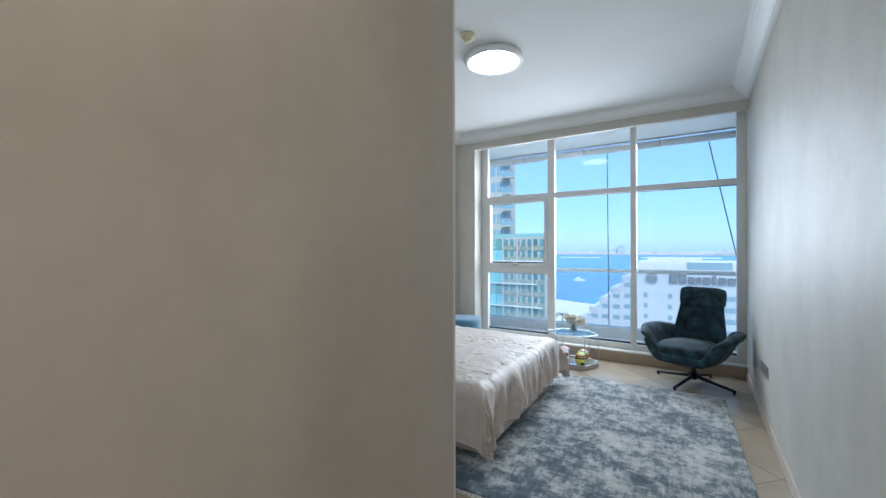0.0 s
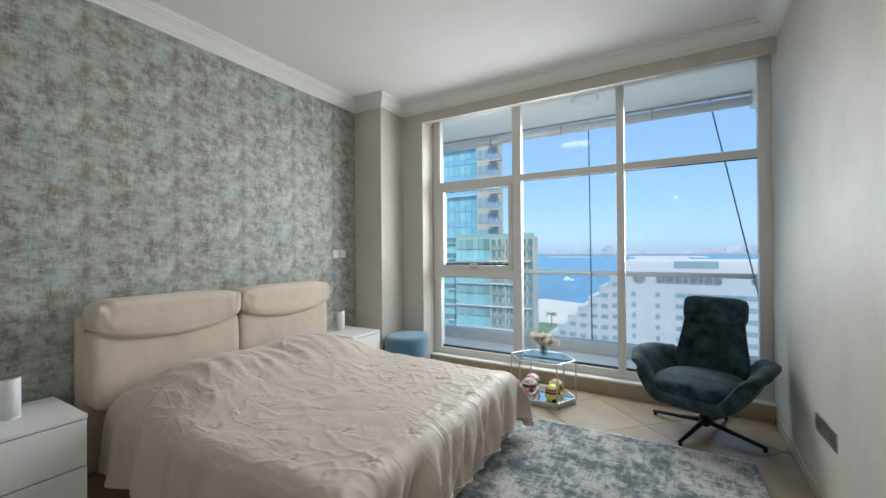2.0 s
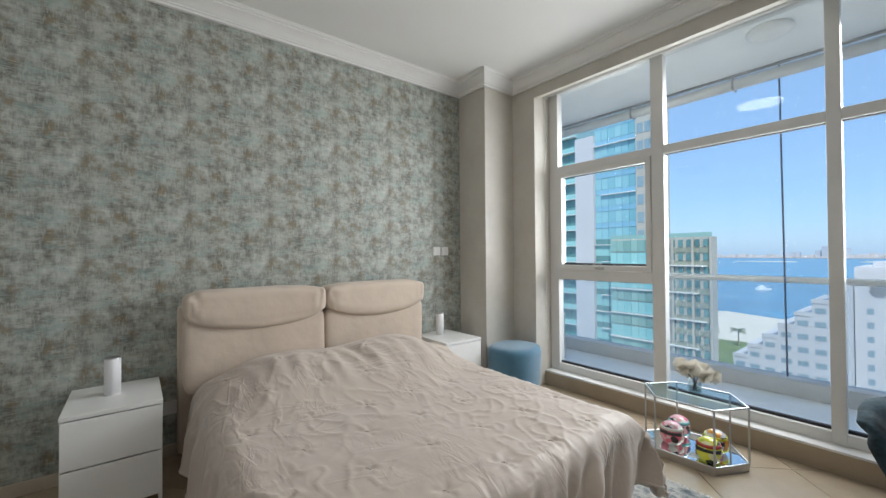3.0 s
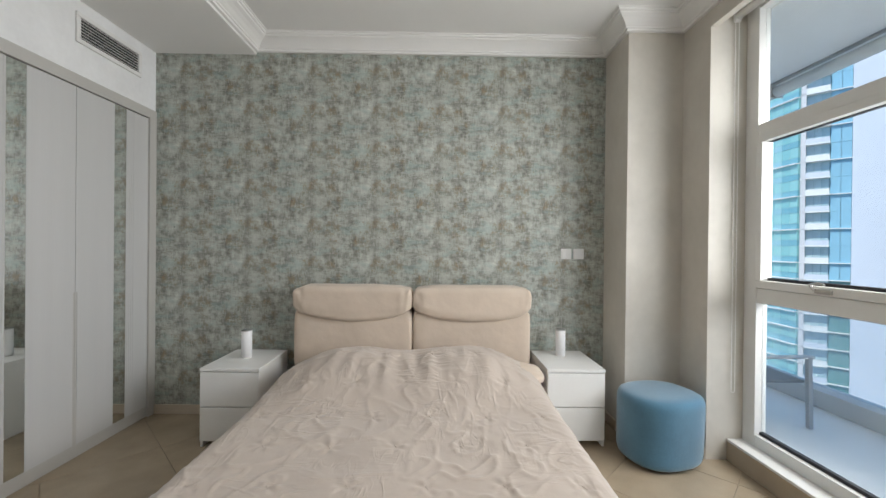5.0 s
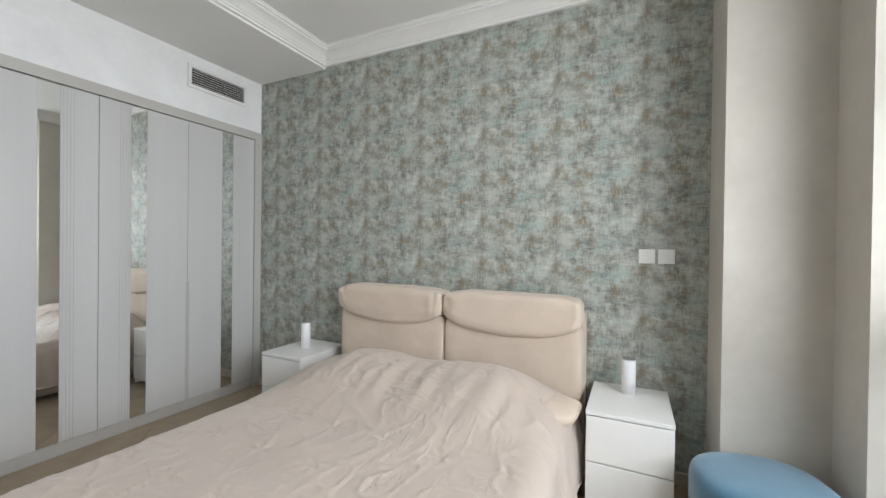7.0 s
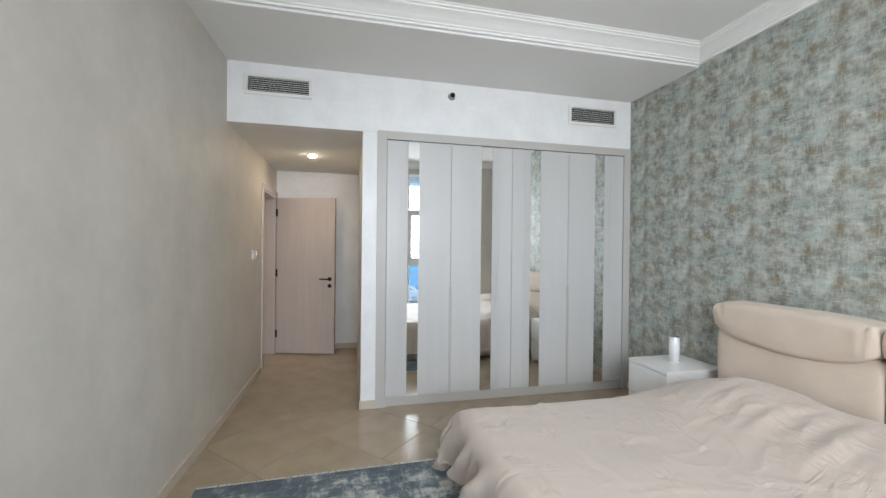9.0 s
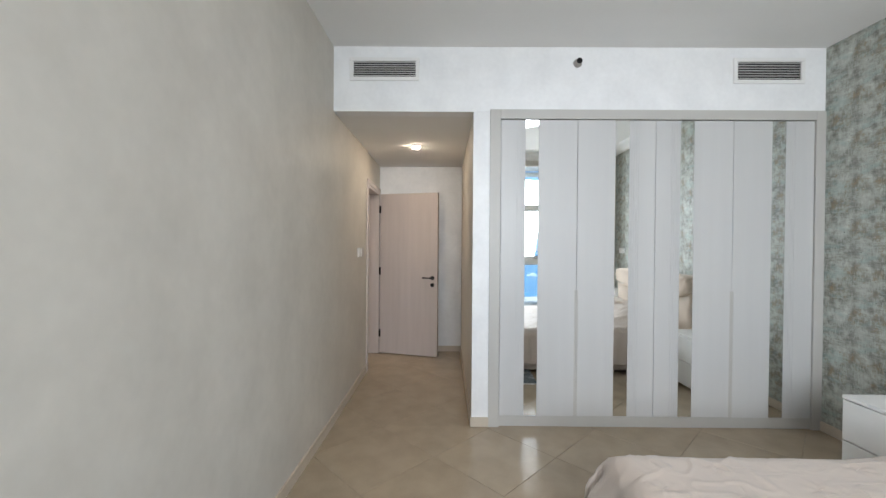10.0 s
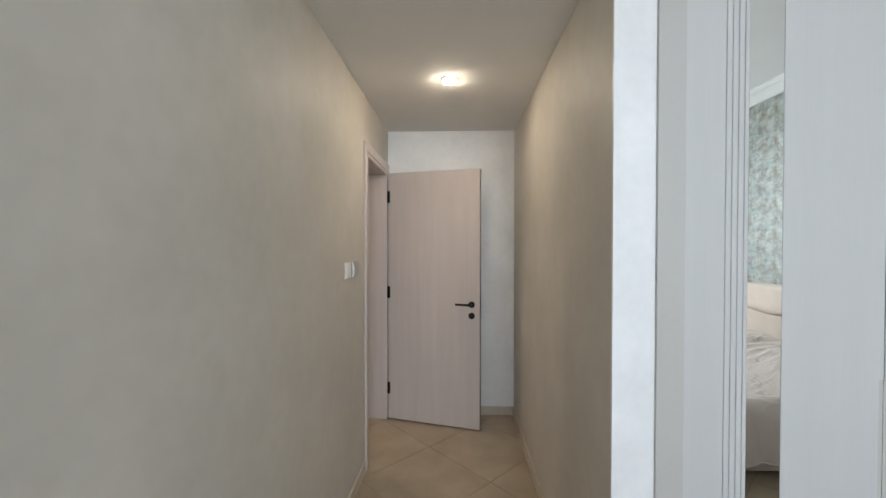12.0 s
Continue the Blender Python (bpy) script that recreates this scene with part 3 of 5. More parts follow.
for n in range(4):
    a, b = EDGES[n] - 0.0018, EDGES[n + 1] + 0.0018
    m0, m1 = MIRR[n]
    fluted_first = n in (0, 2)
    d = part("door", box(a, -0.050, WZ0, b, -0.003, WZ1, 0.001, None, 1), LACQ, wardrobe)
    for k, (p, q) in enumerate(((a, m0), (m1, b))):
        if (k == 0) == fluted_first:
            # narrow panel with fine grooves beside the mirror
            x, s = (q, 1) if k == 0 else (p, -1)
            for step in (0.012, 0.016, 0.016, 0.016):
                part("flute", box(x, -0.003, WZ0, x + s * step, 0.0, WZ1, 0.001, None, 1), LACQ, d)
                x += s * (step + 0.0025)
            part("panel", box(x, -0.003, WZ0, p if k == 0 else q, 0.0, WZ1, 0.001, None, 1), LACQ, d)
        else:
            cut = 0.013
            if k == 1:
                bm = slab_xz([(p, WZ0), (q + cut, WZ0), (q + cut, 1.09), (q, 1.09), (q, WZ1), (p, WZ1)], -0.003, 0.0)
            else:
                bm = slab_xz([(p - cut, WZ0), (q, WZ0), (q, WZ1), (p, WZ1), (p, 1.09), (p - cut, 1.09)], -0.003, 0.0)
            part("panel", bm, LACQ, d)
    part("mirror", box(m0 - 0.0008, -0.003, WZ0 + 0.002, m1 + 0.0008, -0.0012, WZ1 - 0.002, 0.0003, None, 1), MIRROR, d, "narrow full-height mirror strip")
    hx, s = (b, 1) if fluted_first else (a, -1)
    part("handle", box(hx - s * 0.001, -0.003, WZ0, hx + s * 0.0125, -0.0018, 1.087, 0.0002, None, 1), LACQ_F, d, "recessed grey grip")

# ---- bed ----
BY0, BY1, BX1 = 1.35, 3.05, -1.675
bed = thing("double_bed", "beige upholstered double bed with puffed headboard cushions", "bed")
part("base", box(-3.70, BY0, 0.02, BX1, BY1, 0.30, 0.025), RUGBACK, bed, "beige fabric bed base")
part("mattress", box(-3.60, BY0 + 0.03, 0.30, BX1 - 0.05, BY1 - 0.03, 0.47, 0.05), SHEET, bed, "white mattress")
part("headboard", box(-3.852, 1.225, 0.02, -3.76, 3.095, 1.0, 0.03), FABRIC, bed, smooth=False)


def head_cushion(yc, seed):
    def upper(x, y, z):
        sag = (0.075 * (1 - (y / 0.46) ** 2) - 0.024) * smoothstep(0.04, -0.12, z)
        w = noise.noise((y * 5 + seed, z * 6, x * 4)) * 0.008 + noise.noise((y * 24 + seed, z * 14, 1)) * 0.016 * smoothstep(0.30, 0.45, abs(y)) + noise.noise((y * 7 + seed, z * 22, 4)) * 0.006
        return x + w, y, z - sag + w * 0.7

    def lower(x, y, z):
        sag = (0.075 * (1 - (y / 0.46) ** 2) - 0.024) * smoothstep(0.02, 0.22, z)
        w = noise.noise((y * 4 + seed, z * 4 + 3, x * 4)) * 0.008
        return x + w, y, z - sag

    a = cushion(0.115, 0.461, 0.117, 0.42, 0.20, upper, 96, 44)
    bmesh.ops.transform(a, verts=a.verts, matrix=pose(-3.675, yc, 0.990))
    part("head_cushion", a, FABRIC, bed, "puffed upper headboard roll", True)
    b = cushion(0.10, 0.460, 0.255, 0.26, 0.20, lower, 96, 44)
    bmesh.ops.transform(b, verts=b.verts, matrix=pose(-3.70, yc, 0.672))
    part("head_cushion", b, FABRIC, bed, "lower headboard cushion", True)


head_cushion(1.705, 0)
head_cushion(2.627, 5)

# pillows under the duvet, their ends just showing
for yc, turn in ((1.73, 4), (2.765, -5)):
    pl_ = tagged(part("pillow", cushion(0.20, 0.345, 0.06, 0.75, 0.45, lambda x, y, z: (x, y, z + noise.noise((x * 6, y * 6, z)) * 0.01), 48, 24), FABRIC if yc > 2 else SHEET, None, "", True), "soft pillow lying under the duvet", "pillow", "pillows")
    pl_.matrix_basis = pose(-3.37, yc, 0.515, 0, -3, turn)

# duvet: lies on the bed, hangs over three sides, humps over the pillows
DYC, DHW, DX0, DX1, DTOP = 2.175, 0.80, -3.52, -1.73, 0.455


def hang(over, r=0.10):
    """Run and drop of cloth past an edge: a quarter round, then nearly straight down."""
    arc = r * math.pi / 2
    if over < arc:
        a = over / r
        return r * math.sin(a), r * (1 - math.cos(a))
    return r + (over - arc) * 0.10, r + (over - arc)


def duvet_at(u, v):
    across = (v - 0.5) * 2 * (DHW + 0.43)
    along = DX0 + u * (DX1 - DX0 + 0.38)
    ey, ex = max(0.0, abs(across) - DHW), max(0.0, along - DX1)
    ry, dy = hang(ey)
    rx, dx = hang(ex)
    sy = math.copysign(1, across)
    y = DYC + sy * (min(abs(across), DHW) + ry)
    x = min(along, DX1) + rx
    drop = max(dy, dx) + 0.25 * min(dy, dx)
    hump = 0.155 * math.exp(-((across / 0.80) ** 6)) * smoothstep(-2.62, -3.24, along)
    hump += smoothstep(-2.75, -3.26, along) * (0.045 * math.exp(-(((across - 0.42) / 0.30) ** 2)) + 0.03 * math.exp(-(((across + 0.42) / 0.32) ** 2)))
    hump *= 1 - 0.35 * smoothstep(-3.40, -3.56, along)
    wr = noise.fractal((along * 2.2 + 4, across * 2.6, 1.7), 0.9, 2.2, 3) * 0.010
    ridge = 1 - abs(noise.noise((along * 3.1 + across * 1.6, across * 2.2 - along * 0.8, 5.0))) * 2
    wr += max(0.0, ridge) ** 7 * 0.007 * smoothstep(-0.3, 0.3, noise.noise((along * 1.4, across * 1.4, 7.0)))
    ridge2 = 1 - abs(noise.noise((along * 5.5 - across * 3.0, across * 6.5, 9.0))) * 2
    wr += max(0.0, ridge2) ** 7 * 0.006 * smoothstep(-0.2, 0.3, noise.noise((along * 1.2 + 3, across * 1.6, 2.0)))
    ridge3 = 1 - abs(noise.noise((along * 4.0 + across * 9.0, across * 3.5 - along * 6, 2.0))) * 2
    wr += max(0.0, ridge3) ** 8 * 0.008 * smoothstep(-0.2, 0.3, noise.noise((along * 1.3, across * 1.2 + 9, 4.0)))
    # gathers where the cloth is pulled over the pillows
    wr += 0.020 * smoothstep(-2.75, -3.1, along) * (1 - smoothstep(-3.2, -3.45, along)) * noise.noise((along * 3, across * 11, 4.0))
    # stitched tufts in a loose grid
    gx, gy = (along + 3.4) / 0.30, (across + 0.9) / 0.30
    off = 0.5 if int(math.floor(gx)) % 2 else 0.0
    fx, fy = gx - math.floor(gx) - 0.5, gy + off - math.floor(gy + off) - 0.5
    rr = math.sqrt(fx * fx + fy * fy)
    wr -= 0.006 * math.exp(-rr * rr / 0.006)
    wr += 0.0032 * math.sin(5 * math.atan2(fy, fx) + 3 * math.floor(gx) + math.floor(gy)) * math.exp(-((rr - 0.12) / 0.07) ** 2)
    # pulls running in from the foot edge
    wr += 0.006 * smoothstep(-2.05, -1.74, along) * noise.noise((along * 2.5 - across * 2, across * 13 + along * 5, 6.0))
    z = DTOP + 0.045 + hump + wr * (1 - 0.4 * min(1, drop / 0.2)) - drop
    # hanging folds
    h = smoothstep(0.02, 0.20, drop)
    if dx >= dy:
        f = noise.noise((across * 8.5 + ex * 7, 3.0, 0.8)) + 0.45 * noise.noise((across * 19 + ex * 9, 8.0, 1.5))
        x += h * (0.085 * f + 0.016)
        y += h * 0.015 * noise.noise((across * 9, 1.0, 2.0))
    else:
        f = noise.noise((along * 6.5, 13.0, across * 0.8)) + 0.4 * noise.noise((along * 15, 18.0, across))
        y += sy * h * (0.042 * f + 0.012)
    if ex > 0 and ey > 0:
        c = min(dx, dy)
        x += 0.22 * c
        y += sy * 0.16 * c
    return x, y, max(z, 0.10)


duvet = thing("duvet", "creased champagne-beige tufted duvet spread over the bed", "duvet")
cover = part("cover", sheet(duvet_at, 220, 240), DUVET, duvet, smooth=True)
sol = cover.modifiers.new("thick", "SOLIDIFY")
sol.thickness, sol.offset = 0.022, -1
part("hem", tube([duvet_at(1.0, k / 160) for k in range(161)], 0.007, None, 6), DUVET, duvet, "rolled hem", True)
for v in (0.0, 1.0):
    part("hem", tube([duvet_at(k / 120, v) for k in range(121)], 0.007, None, 6), DUVET, duvet, "rolled hem", True)
for i in range(6):
    for j in range(7):
        along = -3.4 + 0.30 * (i + 0.5)
        across = -0.9 + 0.30 * (j + (0.5 if i % 2 == 0 else 0.0))
        if abs(across) > 0.8 or along > -1.75:
            continue
        c = Vector(duvet_at((along - DX0) / (DX1 - DX0 + 0.38), across / (2 * (DHW + 0.43)) + 0.5))
        part("stitch", tube([c + Vector((-0.011, -0.006, 0.003)), c + Vector((0, 0, 0.006)), c + Vector((0.011, 0.006, 0.003))], 0.0016, None, 5), DUVET, duvet)

# ---- rug ----
rug = thing("rug", "worn cream, grey and petrol-blue rug half under the bed", "rug", -1.02, 2.215, 0.0, 1.2)
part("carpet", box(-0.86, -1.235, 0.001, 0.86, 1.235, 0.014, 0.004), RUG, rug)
for s in (-1, 1):
    bm = bmesh.new()
    for i in range(150):
        x = -0.855 + 1.71 * i / 149
        tube([(x, s * 1.234, 0.006), (x + random.uniform(-0.005, 0.005), s * 1.25, 0.006), (x + random.uniform(-0.008, 0.008), s * random.uniform(1.258, 1.268), 0.004)], 0.0032, bm, 5)
    part("fringe", bm, FRINGE, rug, "short cream fringe")

# ---- bedside tables and their lamps ----


def nightstand(x, y):
    t = thing("nightstand", "white two-drawer bedside table beside the bed", "nightstand", x, y, 0, group="bedside tables")
    W, D, H = 0.41, 0.51, 0.55
    bm = bmesh.new()
    for s in (-1, 1):
        box(-D / 2, s * W / 2, 0, D / 2 - 0.012, s * (W / 2 - 0.018), H - 0.022, 0.002, bm, 1)
    box(-D / 2, -W / 2 + 0.018, 0.03, -D / 2 + 0.01, W / 2 - 0.018, H - 0.022, 0, bm)
    box(-D / 2 + 0.01, -W / 2 + 0.018, 0.03, D / 2 - 0.03, W / 2 - 0.018, 0.05, 0, bm)
    part("body", bm, WHITE, t)
    part("top", box(-D / 2, -W / 2 - 0.002, H - 0.022, D / 2, W / 2 + 0.002, H, 0.003), WHITE, t)
    for z0, z1 in ((0.045, 0.276), (0.284, 0.5215)):
        part("drawer", box(D / 2 - 0.022, -W / 2 + 0.002, z0, D / 2, W / 2 - 0.002, z1, 0.003), WHITE, t, "handleless white drawer front")
    part("drawer_gap", box(D / 2 - 0.04, -W / 2 + 0.018, 0.05, D / 2 - 0.03, W / 2 - 0.018, 0.52), WHITE, t)
    return t


ns = nightstand(-3.555, 0.92)
copy_thing(ns, pose(-3.585, 3.35, 0))
lamp = thing("table_lamp", "small white cylinder lamp on a bedside table", "lamp", -3.575, 0.905, 0.55, group="bedside lamps")
part("base", lathe([(0.0, 0.0), (0.036, 0.0), (0.038, 0.004), (0.038, 0.010), (0.0, 0.010)], 32), PLASTIC, lamp)
part("shade", lathe([(0.0, 0.010), (0.038, 0.010), (0.038, 0.207), (0.036, 0.210), (0.033, 0.210), (0.033, 0.20), (0.0, 0.20)], 40), SHADE, lamp, "white cylinder shade", True)
part("rim", lathe([(0.038, 0.204), (0.0395, 0.206), (0.0395, 0.210), (0.034, 0.2115)], 40), CHROME, lamp, "thin metal rim", True)
copy_thing(lamp, pose(-3.69, 3.345, 0.55))

# ---- pouf ----
pouf = thing("pouf", "blue velvet half-oval pouf in the corner by the window", "pouf", -3.19, 3.86, 0.0, 14)


def pouf_bend(x, y, z):
    w = noise.noise((x * 6, y * 6, z * 3)) * 0.004
    return x * (1 + 0.04 * math.sin(z * 6)) + w, y + w, z


b = cushion(0.228, 0.258, 0.226, 0.22, 0.80, pouf_bend, 64, 36)
bmesh.ops.transform(b, verts=b.verts, matrix=pose(0, 0, 0.236))
part("body", b, POUF, pouf, smooth=True)
part("plinth", lathe([(0, 0.0), (0.14, 0.0), (0.14, 0.02), (0, 0.02)], 24), BLACK, pouf, "low dark foot")

# ---- armchair ----
chair = thing("swivel_armchair", "dark teal velvet swivel lounge chair by the window", "armchair", -0.43, 3.86, 0.0, -21)


def shell_at(u, v):
    a = (u - 0.5) * 2          # across
    d = v                      # 0 front, 1 back
    s = abs(a)
    half = 0.445 - 0.10 * smoothstep(0.55, 1.0, d) - 0.05 * smoothstep(0.25, 0.0, d)
    x = math.copysign(half * (s ** 0.9), a)
    rise = 0.265 * smoothstep(0.42, 0.93, s) - 0.015 * smoothstep(0.93, 1.0, s)
    rise *= 0.75 + 0.25 * smoothstep(0.0, 0.35, d) - 0.10 * smoothstep(0.7, 1.0, d)
    bowl = 0.305 - 0.02 * d + 0.02 * (1 - smoothstep(0.0, 0.2, d)) - 0.03 * (1 - smoothstep(0.0, 0.12, d))
    y = -0.34 + 0.60 * d - 0.05 * (1 - s * s) * (1 - d) + 0.05 * smoothstep(0.75, 1, s) * (1 - d)
    return x, y, bowl + rise + 0.12 * smoothstep(0.85, 1.0, d) * (1 - s)


bm = sheet(shell_at, 36, 20)
sh = part("shell", bm, VELVET, chair, "curved seat shell with winged arms", True)
md = sh.modifiers.new("thick", "SOLIDIFY")
md.thickness, md.offset = 0.085, 0.0
md = sh.modifiers.new("round", "SUBSURF")
md.levels = md.render_levels = 2
b = cushion(0.285, 0.285, 0.095, 0.6, 0.55, lambda x, y, z: (x, y, z + 0.015 * (1 - (x / 0.275) ** 2) - 0.03 * smoothstep(0.05, 0.27, -y)))
bmesh.ops.transform(b, verts=b.verts, matrix=pose(0, -0.075, 0.36, -4))
part("seat", b, VELVET, chair, "rounded seat cushion", True)


def back_bend(x, y, z):
    k = 1 - 0.22 * smoothstep(-0.28, 0.2, z)
    crease = 0.018 * (math.exp(-((z - 0.03) / 0.012) ** 2) + math.exp(-((z + 0.12) / 0.012) ** 2)) if y < 0 else 0
    return x * k, y + 0.10 * (x / 0.27) ** 2 * -1 + crease, z


b = cushion(0.265, 0.06, 0.27, 0.32, 0.5, back_bend, 48, 64)
bmesh.ops.transform(b, verts=b.verts, matrix=pose(0, 0.27, 0.615, -13))
part("backrest", b, VELVET, chair, "tall tapered backrest with a seam", True)
b = cushion(0.212, 0.068, 0.112, 0.42, 0.28, lambda x, y, z: (x, y - 0.04 * (x / 0.2) ** 2, z))
bmesh.ops.transform(b, verts=b.verts, matrix=pose(0, 0.292, 0.885, -10))
part("headrest", b, VELVET, chair, "padded headrest roll", True)
part("column", lathe([(0, 0.05), (0.035, 0.05), (0.035, 0.12), (0.022, 0.13), (0.022, 0.30), (0.10, 0.31), (0.10, 0.325), (0, 0.325)], 24), BLACK, chair, "black swivel post")
for k in range(4):
    ang = radians(85 + 90 * k)
    c, s_ = math.cos(ang), math.sin(ang)
    bm = tube([(0.01 * c, 0.01 * s_, 0.085), (0.2 * c, 0.2 * s_, 0.055), (0.385 * c, 0.385 * s_, 0.026)], [0.020, 0.016, 0.013], None, 8)
    leg = part("leg", bm, BLACK, chair, "slim black star-base leg")
    part("glide", tube([(0.372 * c, 0.372 * s_, 0.0), (0.372 * c, 0.372 * s_, 0.020)], 0.013, None, 10), BLACK, leg)

# ---- side table ----
table = thing("side_table", "elongated hexagonal glass side table with chrome frame", "side table", -1.69, 3.925, 0.0, 3)
HEX = [(-0.30, 0.0), (-0.155, -0.215), (0.175, -0.215), (0.30, 0.0), (0.16, 0.20), (-0.16, 0.20)]
TZ = 0.385
part("plinth", prism(HEX, 0.0, 0.042), BRUSHED, table, "steel-edged plinth")
part("mirror_shelf", prism([(x * 0.96, y * 0.96) for x, y in HEX], 0.042, 0.046), MIRROR, table, "mirrored lower shelf")
for n in range(6):
    p, q = HEX[n], HEX[(n + 1) % 6]
    for z in (0.047, TZ):
        part("rim", tube([(*p, z), (*q, z)], 0.0065, None, 8), CHROME, table)
    part("post", tube([(*p, 0.04), (*p, TZ)], 0.006, None, 8), CHROME, table, "slim chrome post")
g = part("glass_top", prism([(x * 0.985, y * 0.985) for x, y in HEX], TZ - 0.002, TZ + 0.005), clear_glass("table_glass", (0.82, 0.93, 0.95)), table, "clear glass top")
g.visible_shadow = False


def toy_helmet(x, y, turn, shell_m, band_m, label):
    h = thing("toy_helmet", label, "ornament", x, y, 0.0465, turn, "toy helmets on the side table")
    s = 1.4
    shell = lathe([(0.030 * s, 0.0), (0.040 * s, 0.004 * s), (0.047 * s, 0.02 * s), (0.051 * s, 0.045 * s), (0.048 * s, 0.068 * s), (0.038 * s, 0.088 * s), (0.02 * s, 0.099 * s), (0, 0.102 * s)], 28)
    for v in shell.verts:
        if v.co.y < 0 and v.co.z < 0.05 * s:
            v.co.y *= 1.18
    part("shell", shell, shell_m, h, smooth=True)
    vis = sheet(lambda u, v: (0.0515 * s * math.sin((u - 0.5) * 2.3), -0.0555 * s * math.cos((u - 0.5) * 2.3), (0.040 + 0.026 * v) * s), 14, 4)
    vo = part("visor", vis, GASKET, h, "dark visor", True)
    md = vo.modifiers.new("thick", "SOLIDIFY")
    md.thickness = 0.004
    part("stripe", lathe([(0.0492 * s, 0.070 * s), (0.0435 * s, 0.082 * s), (0.042 * s, 0.082 * s), (0.047 * s, 0.069 * s)], 28), band_m, h, "bright painted band", True)
    part("chin_band", lathe([(0.0485 * s, 0.018 * s), (0.0515 * s, 0.03 * s), (0.050 * s, 0.03 * s), (0.046 * s, 0.018 * s)], 28), band_m, h, "painted chin band", True)
    return h


PINK = enamel("pink_enamel", ((0.75, 0.16, 0.24), (0.85, 0.80, 0.80), (0.78, 0.25, 0.32), (0.06, 0.05, 0.06), (0.80, 0.45, 0.48)), 26)
LIME = enamel("lime_enamel", ((0.74, 0.74, 0.06), (0.05, 0.06, 0.03), (0.66, 0.72, 0.10), (0.80, 0.80, 0.45), (0.78, 0.74, 0.05)), 24)
GREYE = enamel("grey_enamel", ((0.60, 0.56, 0.52), (0.35, 0.33, 0.30), (0.72, 0.70, 0.66), (0.70, 0.30, 0.05)), 26)
AQUA_E = mat("aqua_enamel", (0.20, 0.50, 0.55), 0.2, coat=0.6, bump=0, vary=0.2, scale=40)
RED = mat("red_enamel", (0.5, 0.06, 0.05), 0.2, coat=0.6, bump=0)
toy_helmet(-1.80, 3.87, 10, PINK, CROWN, "small pink and white toy racing helmet on mirrored shelf")
toy_helmet(-1.81, 4.01, -20, PINK, AQUA_E, "small pink and aqua toy racing helmet on mirrored shelf")
toy_helmet(-1.56, 3.80, 15, LIME, RED, "small lime-yellow and red toy racing helmet on mirrored shelf")
toy_helmet(-1.57, 3.95, -5, GREYE, LIME, "small grey and yellow toy racing helmet on mirrored shelf")

# vase with dried flowers
vase = thing("vase", "small glass vase of cream dried flowers on glass table", "vase", -1.69, 3.97, TZ + 0.005)
vm = clear_glass("vase_glass", (0.86, 0.90, 0.90))
part("glass", lathe([(0, 0.0), (0.036, 0.0), (0.038, 0.006), (0.038, 0.085), (0.036, 0.086), (0.034, 0.085), (0.034, 0.010), (0, 0.010)], 28), vm, vase, "clear glass cylinder", True)
STEM = mat("dark_stems", (0.05, 0.035, 0.02), 0.7, bump=0.001)
PETAL = mat("cream_petals", (0.90, 0.86, 0.78), 0.8, vary=0.06, scale=30, bump=0.001)
random.seed(4)
for k in range(9):
    a, r = 2.4 * k, 0.02 + 0.068 * (k / 9) ** 0.6
    top = Vector((r * 1.25 * math.cos(a), r * math.sin(a), 0.145 + random.uniform(-0.02, 0.04)))
    part("stem", tube([(0.015 * math.cos(a + 2), 0.015 * math.sin(a + 2), 0.012), (0.01 * math.cos(a), 0.01 * math.sin(a), 0.08), top], 0.002, None, 5), STEM, vase)
    bm = bmesh.new()
    for j in range(110):
        d = Vector((random.gauss(0, 1), random.gauss(0, 1), random.gauss(0.5, 0.9))).normalized()
        side = d.orthogonal().normalized() * 0.012
        c = top + d * 0.008
        e = top + d * random.uniform(0.026, 0.050)
        q = [bm.verts.new(p) for p in (c - side * 0.5, e - side, e + d * 0.006, e + side, c + side * 0.5)]
        bm.faces.new(q)
    part("blossom", bm, PETAL, vase, "cream dried blossom")

# ---- door ----
door = thing("door_1", "beige wood-grain door standing open against corridor end", "door", kind="structure")
# closed it would lie along y; it stands open by about 75 degrees
door.matrix_basis = pose(XR - 0.03, -2.085, 0, 0, 0, 165.5)
LW = 0.79
part("leaf", box(0.0, -0.02, 0.01, LW, 0.02, 2.10, 0.002), DOOR, door)
part("leaf_edge", box(LW, -0.0195, 0.012, LW + 0.003, 0.0195, 2.098, 0.001, None, 1), DOOR_E, door, "dark lipped edge")
for z in (1.12, 1.135, 1.08):
    part("groove", box(0.02, -0.0212, z, LW - 0.02, -0.0198, z + 0.0025), DOOR, door)
for z in (0.27, 1.09, 1.90):
    part("hinge", box(-0.012, -0.026, z - 0.05, 0.014, -0.018, z + 0.05, 0.003), BLACK, door, "black hinge")
hb = part("handle_rose", tube([(LW - 0.065, -0.020, 1.015), (LW - 0.065, -0.030, 1.015)], 0.026, None, 20), BLACK, door, "black round rose")
part("lever", tube([(LW - 0.065, -0.03, 1.015), (LW - 0.065, -0.065, 1.015), (LW - 0.085, -0.068, 1.015), (LW - 0.19, -0.068, 1.017)], 0.0085, None, 10), BLACK, hb, "black lever")
part("lock_rose", tube([(LW - 0.065, -0.020, 0.925), (LW - 0.065, -0.028, 0.925)], 0.026, None, 20), BLACK, door, "black lock rose")
part("latch_plate", box(LW + 0.0025, -0.012, 0.90, LW + 0.0045, 0.012, 1.10, 0.001, None, 1), BLACK, door, "black latch plate")
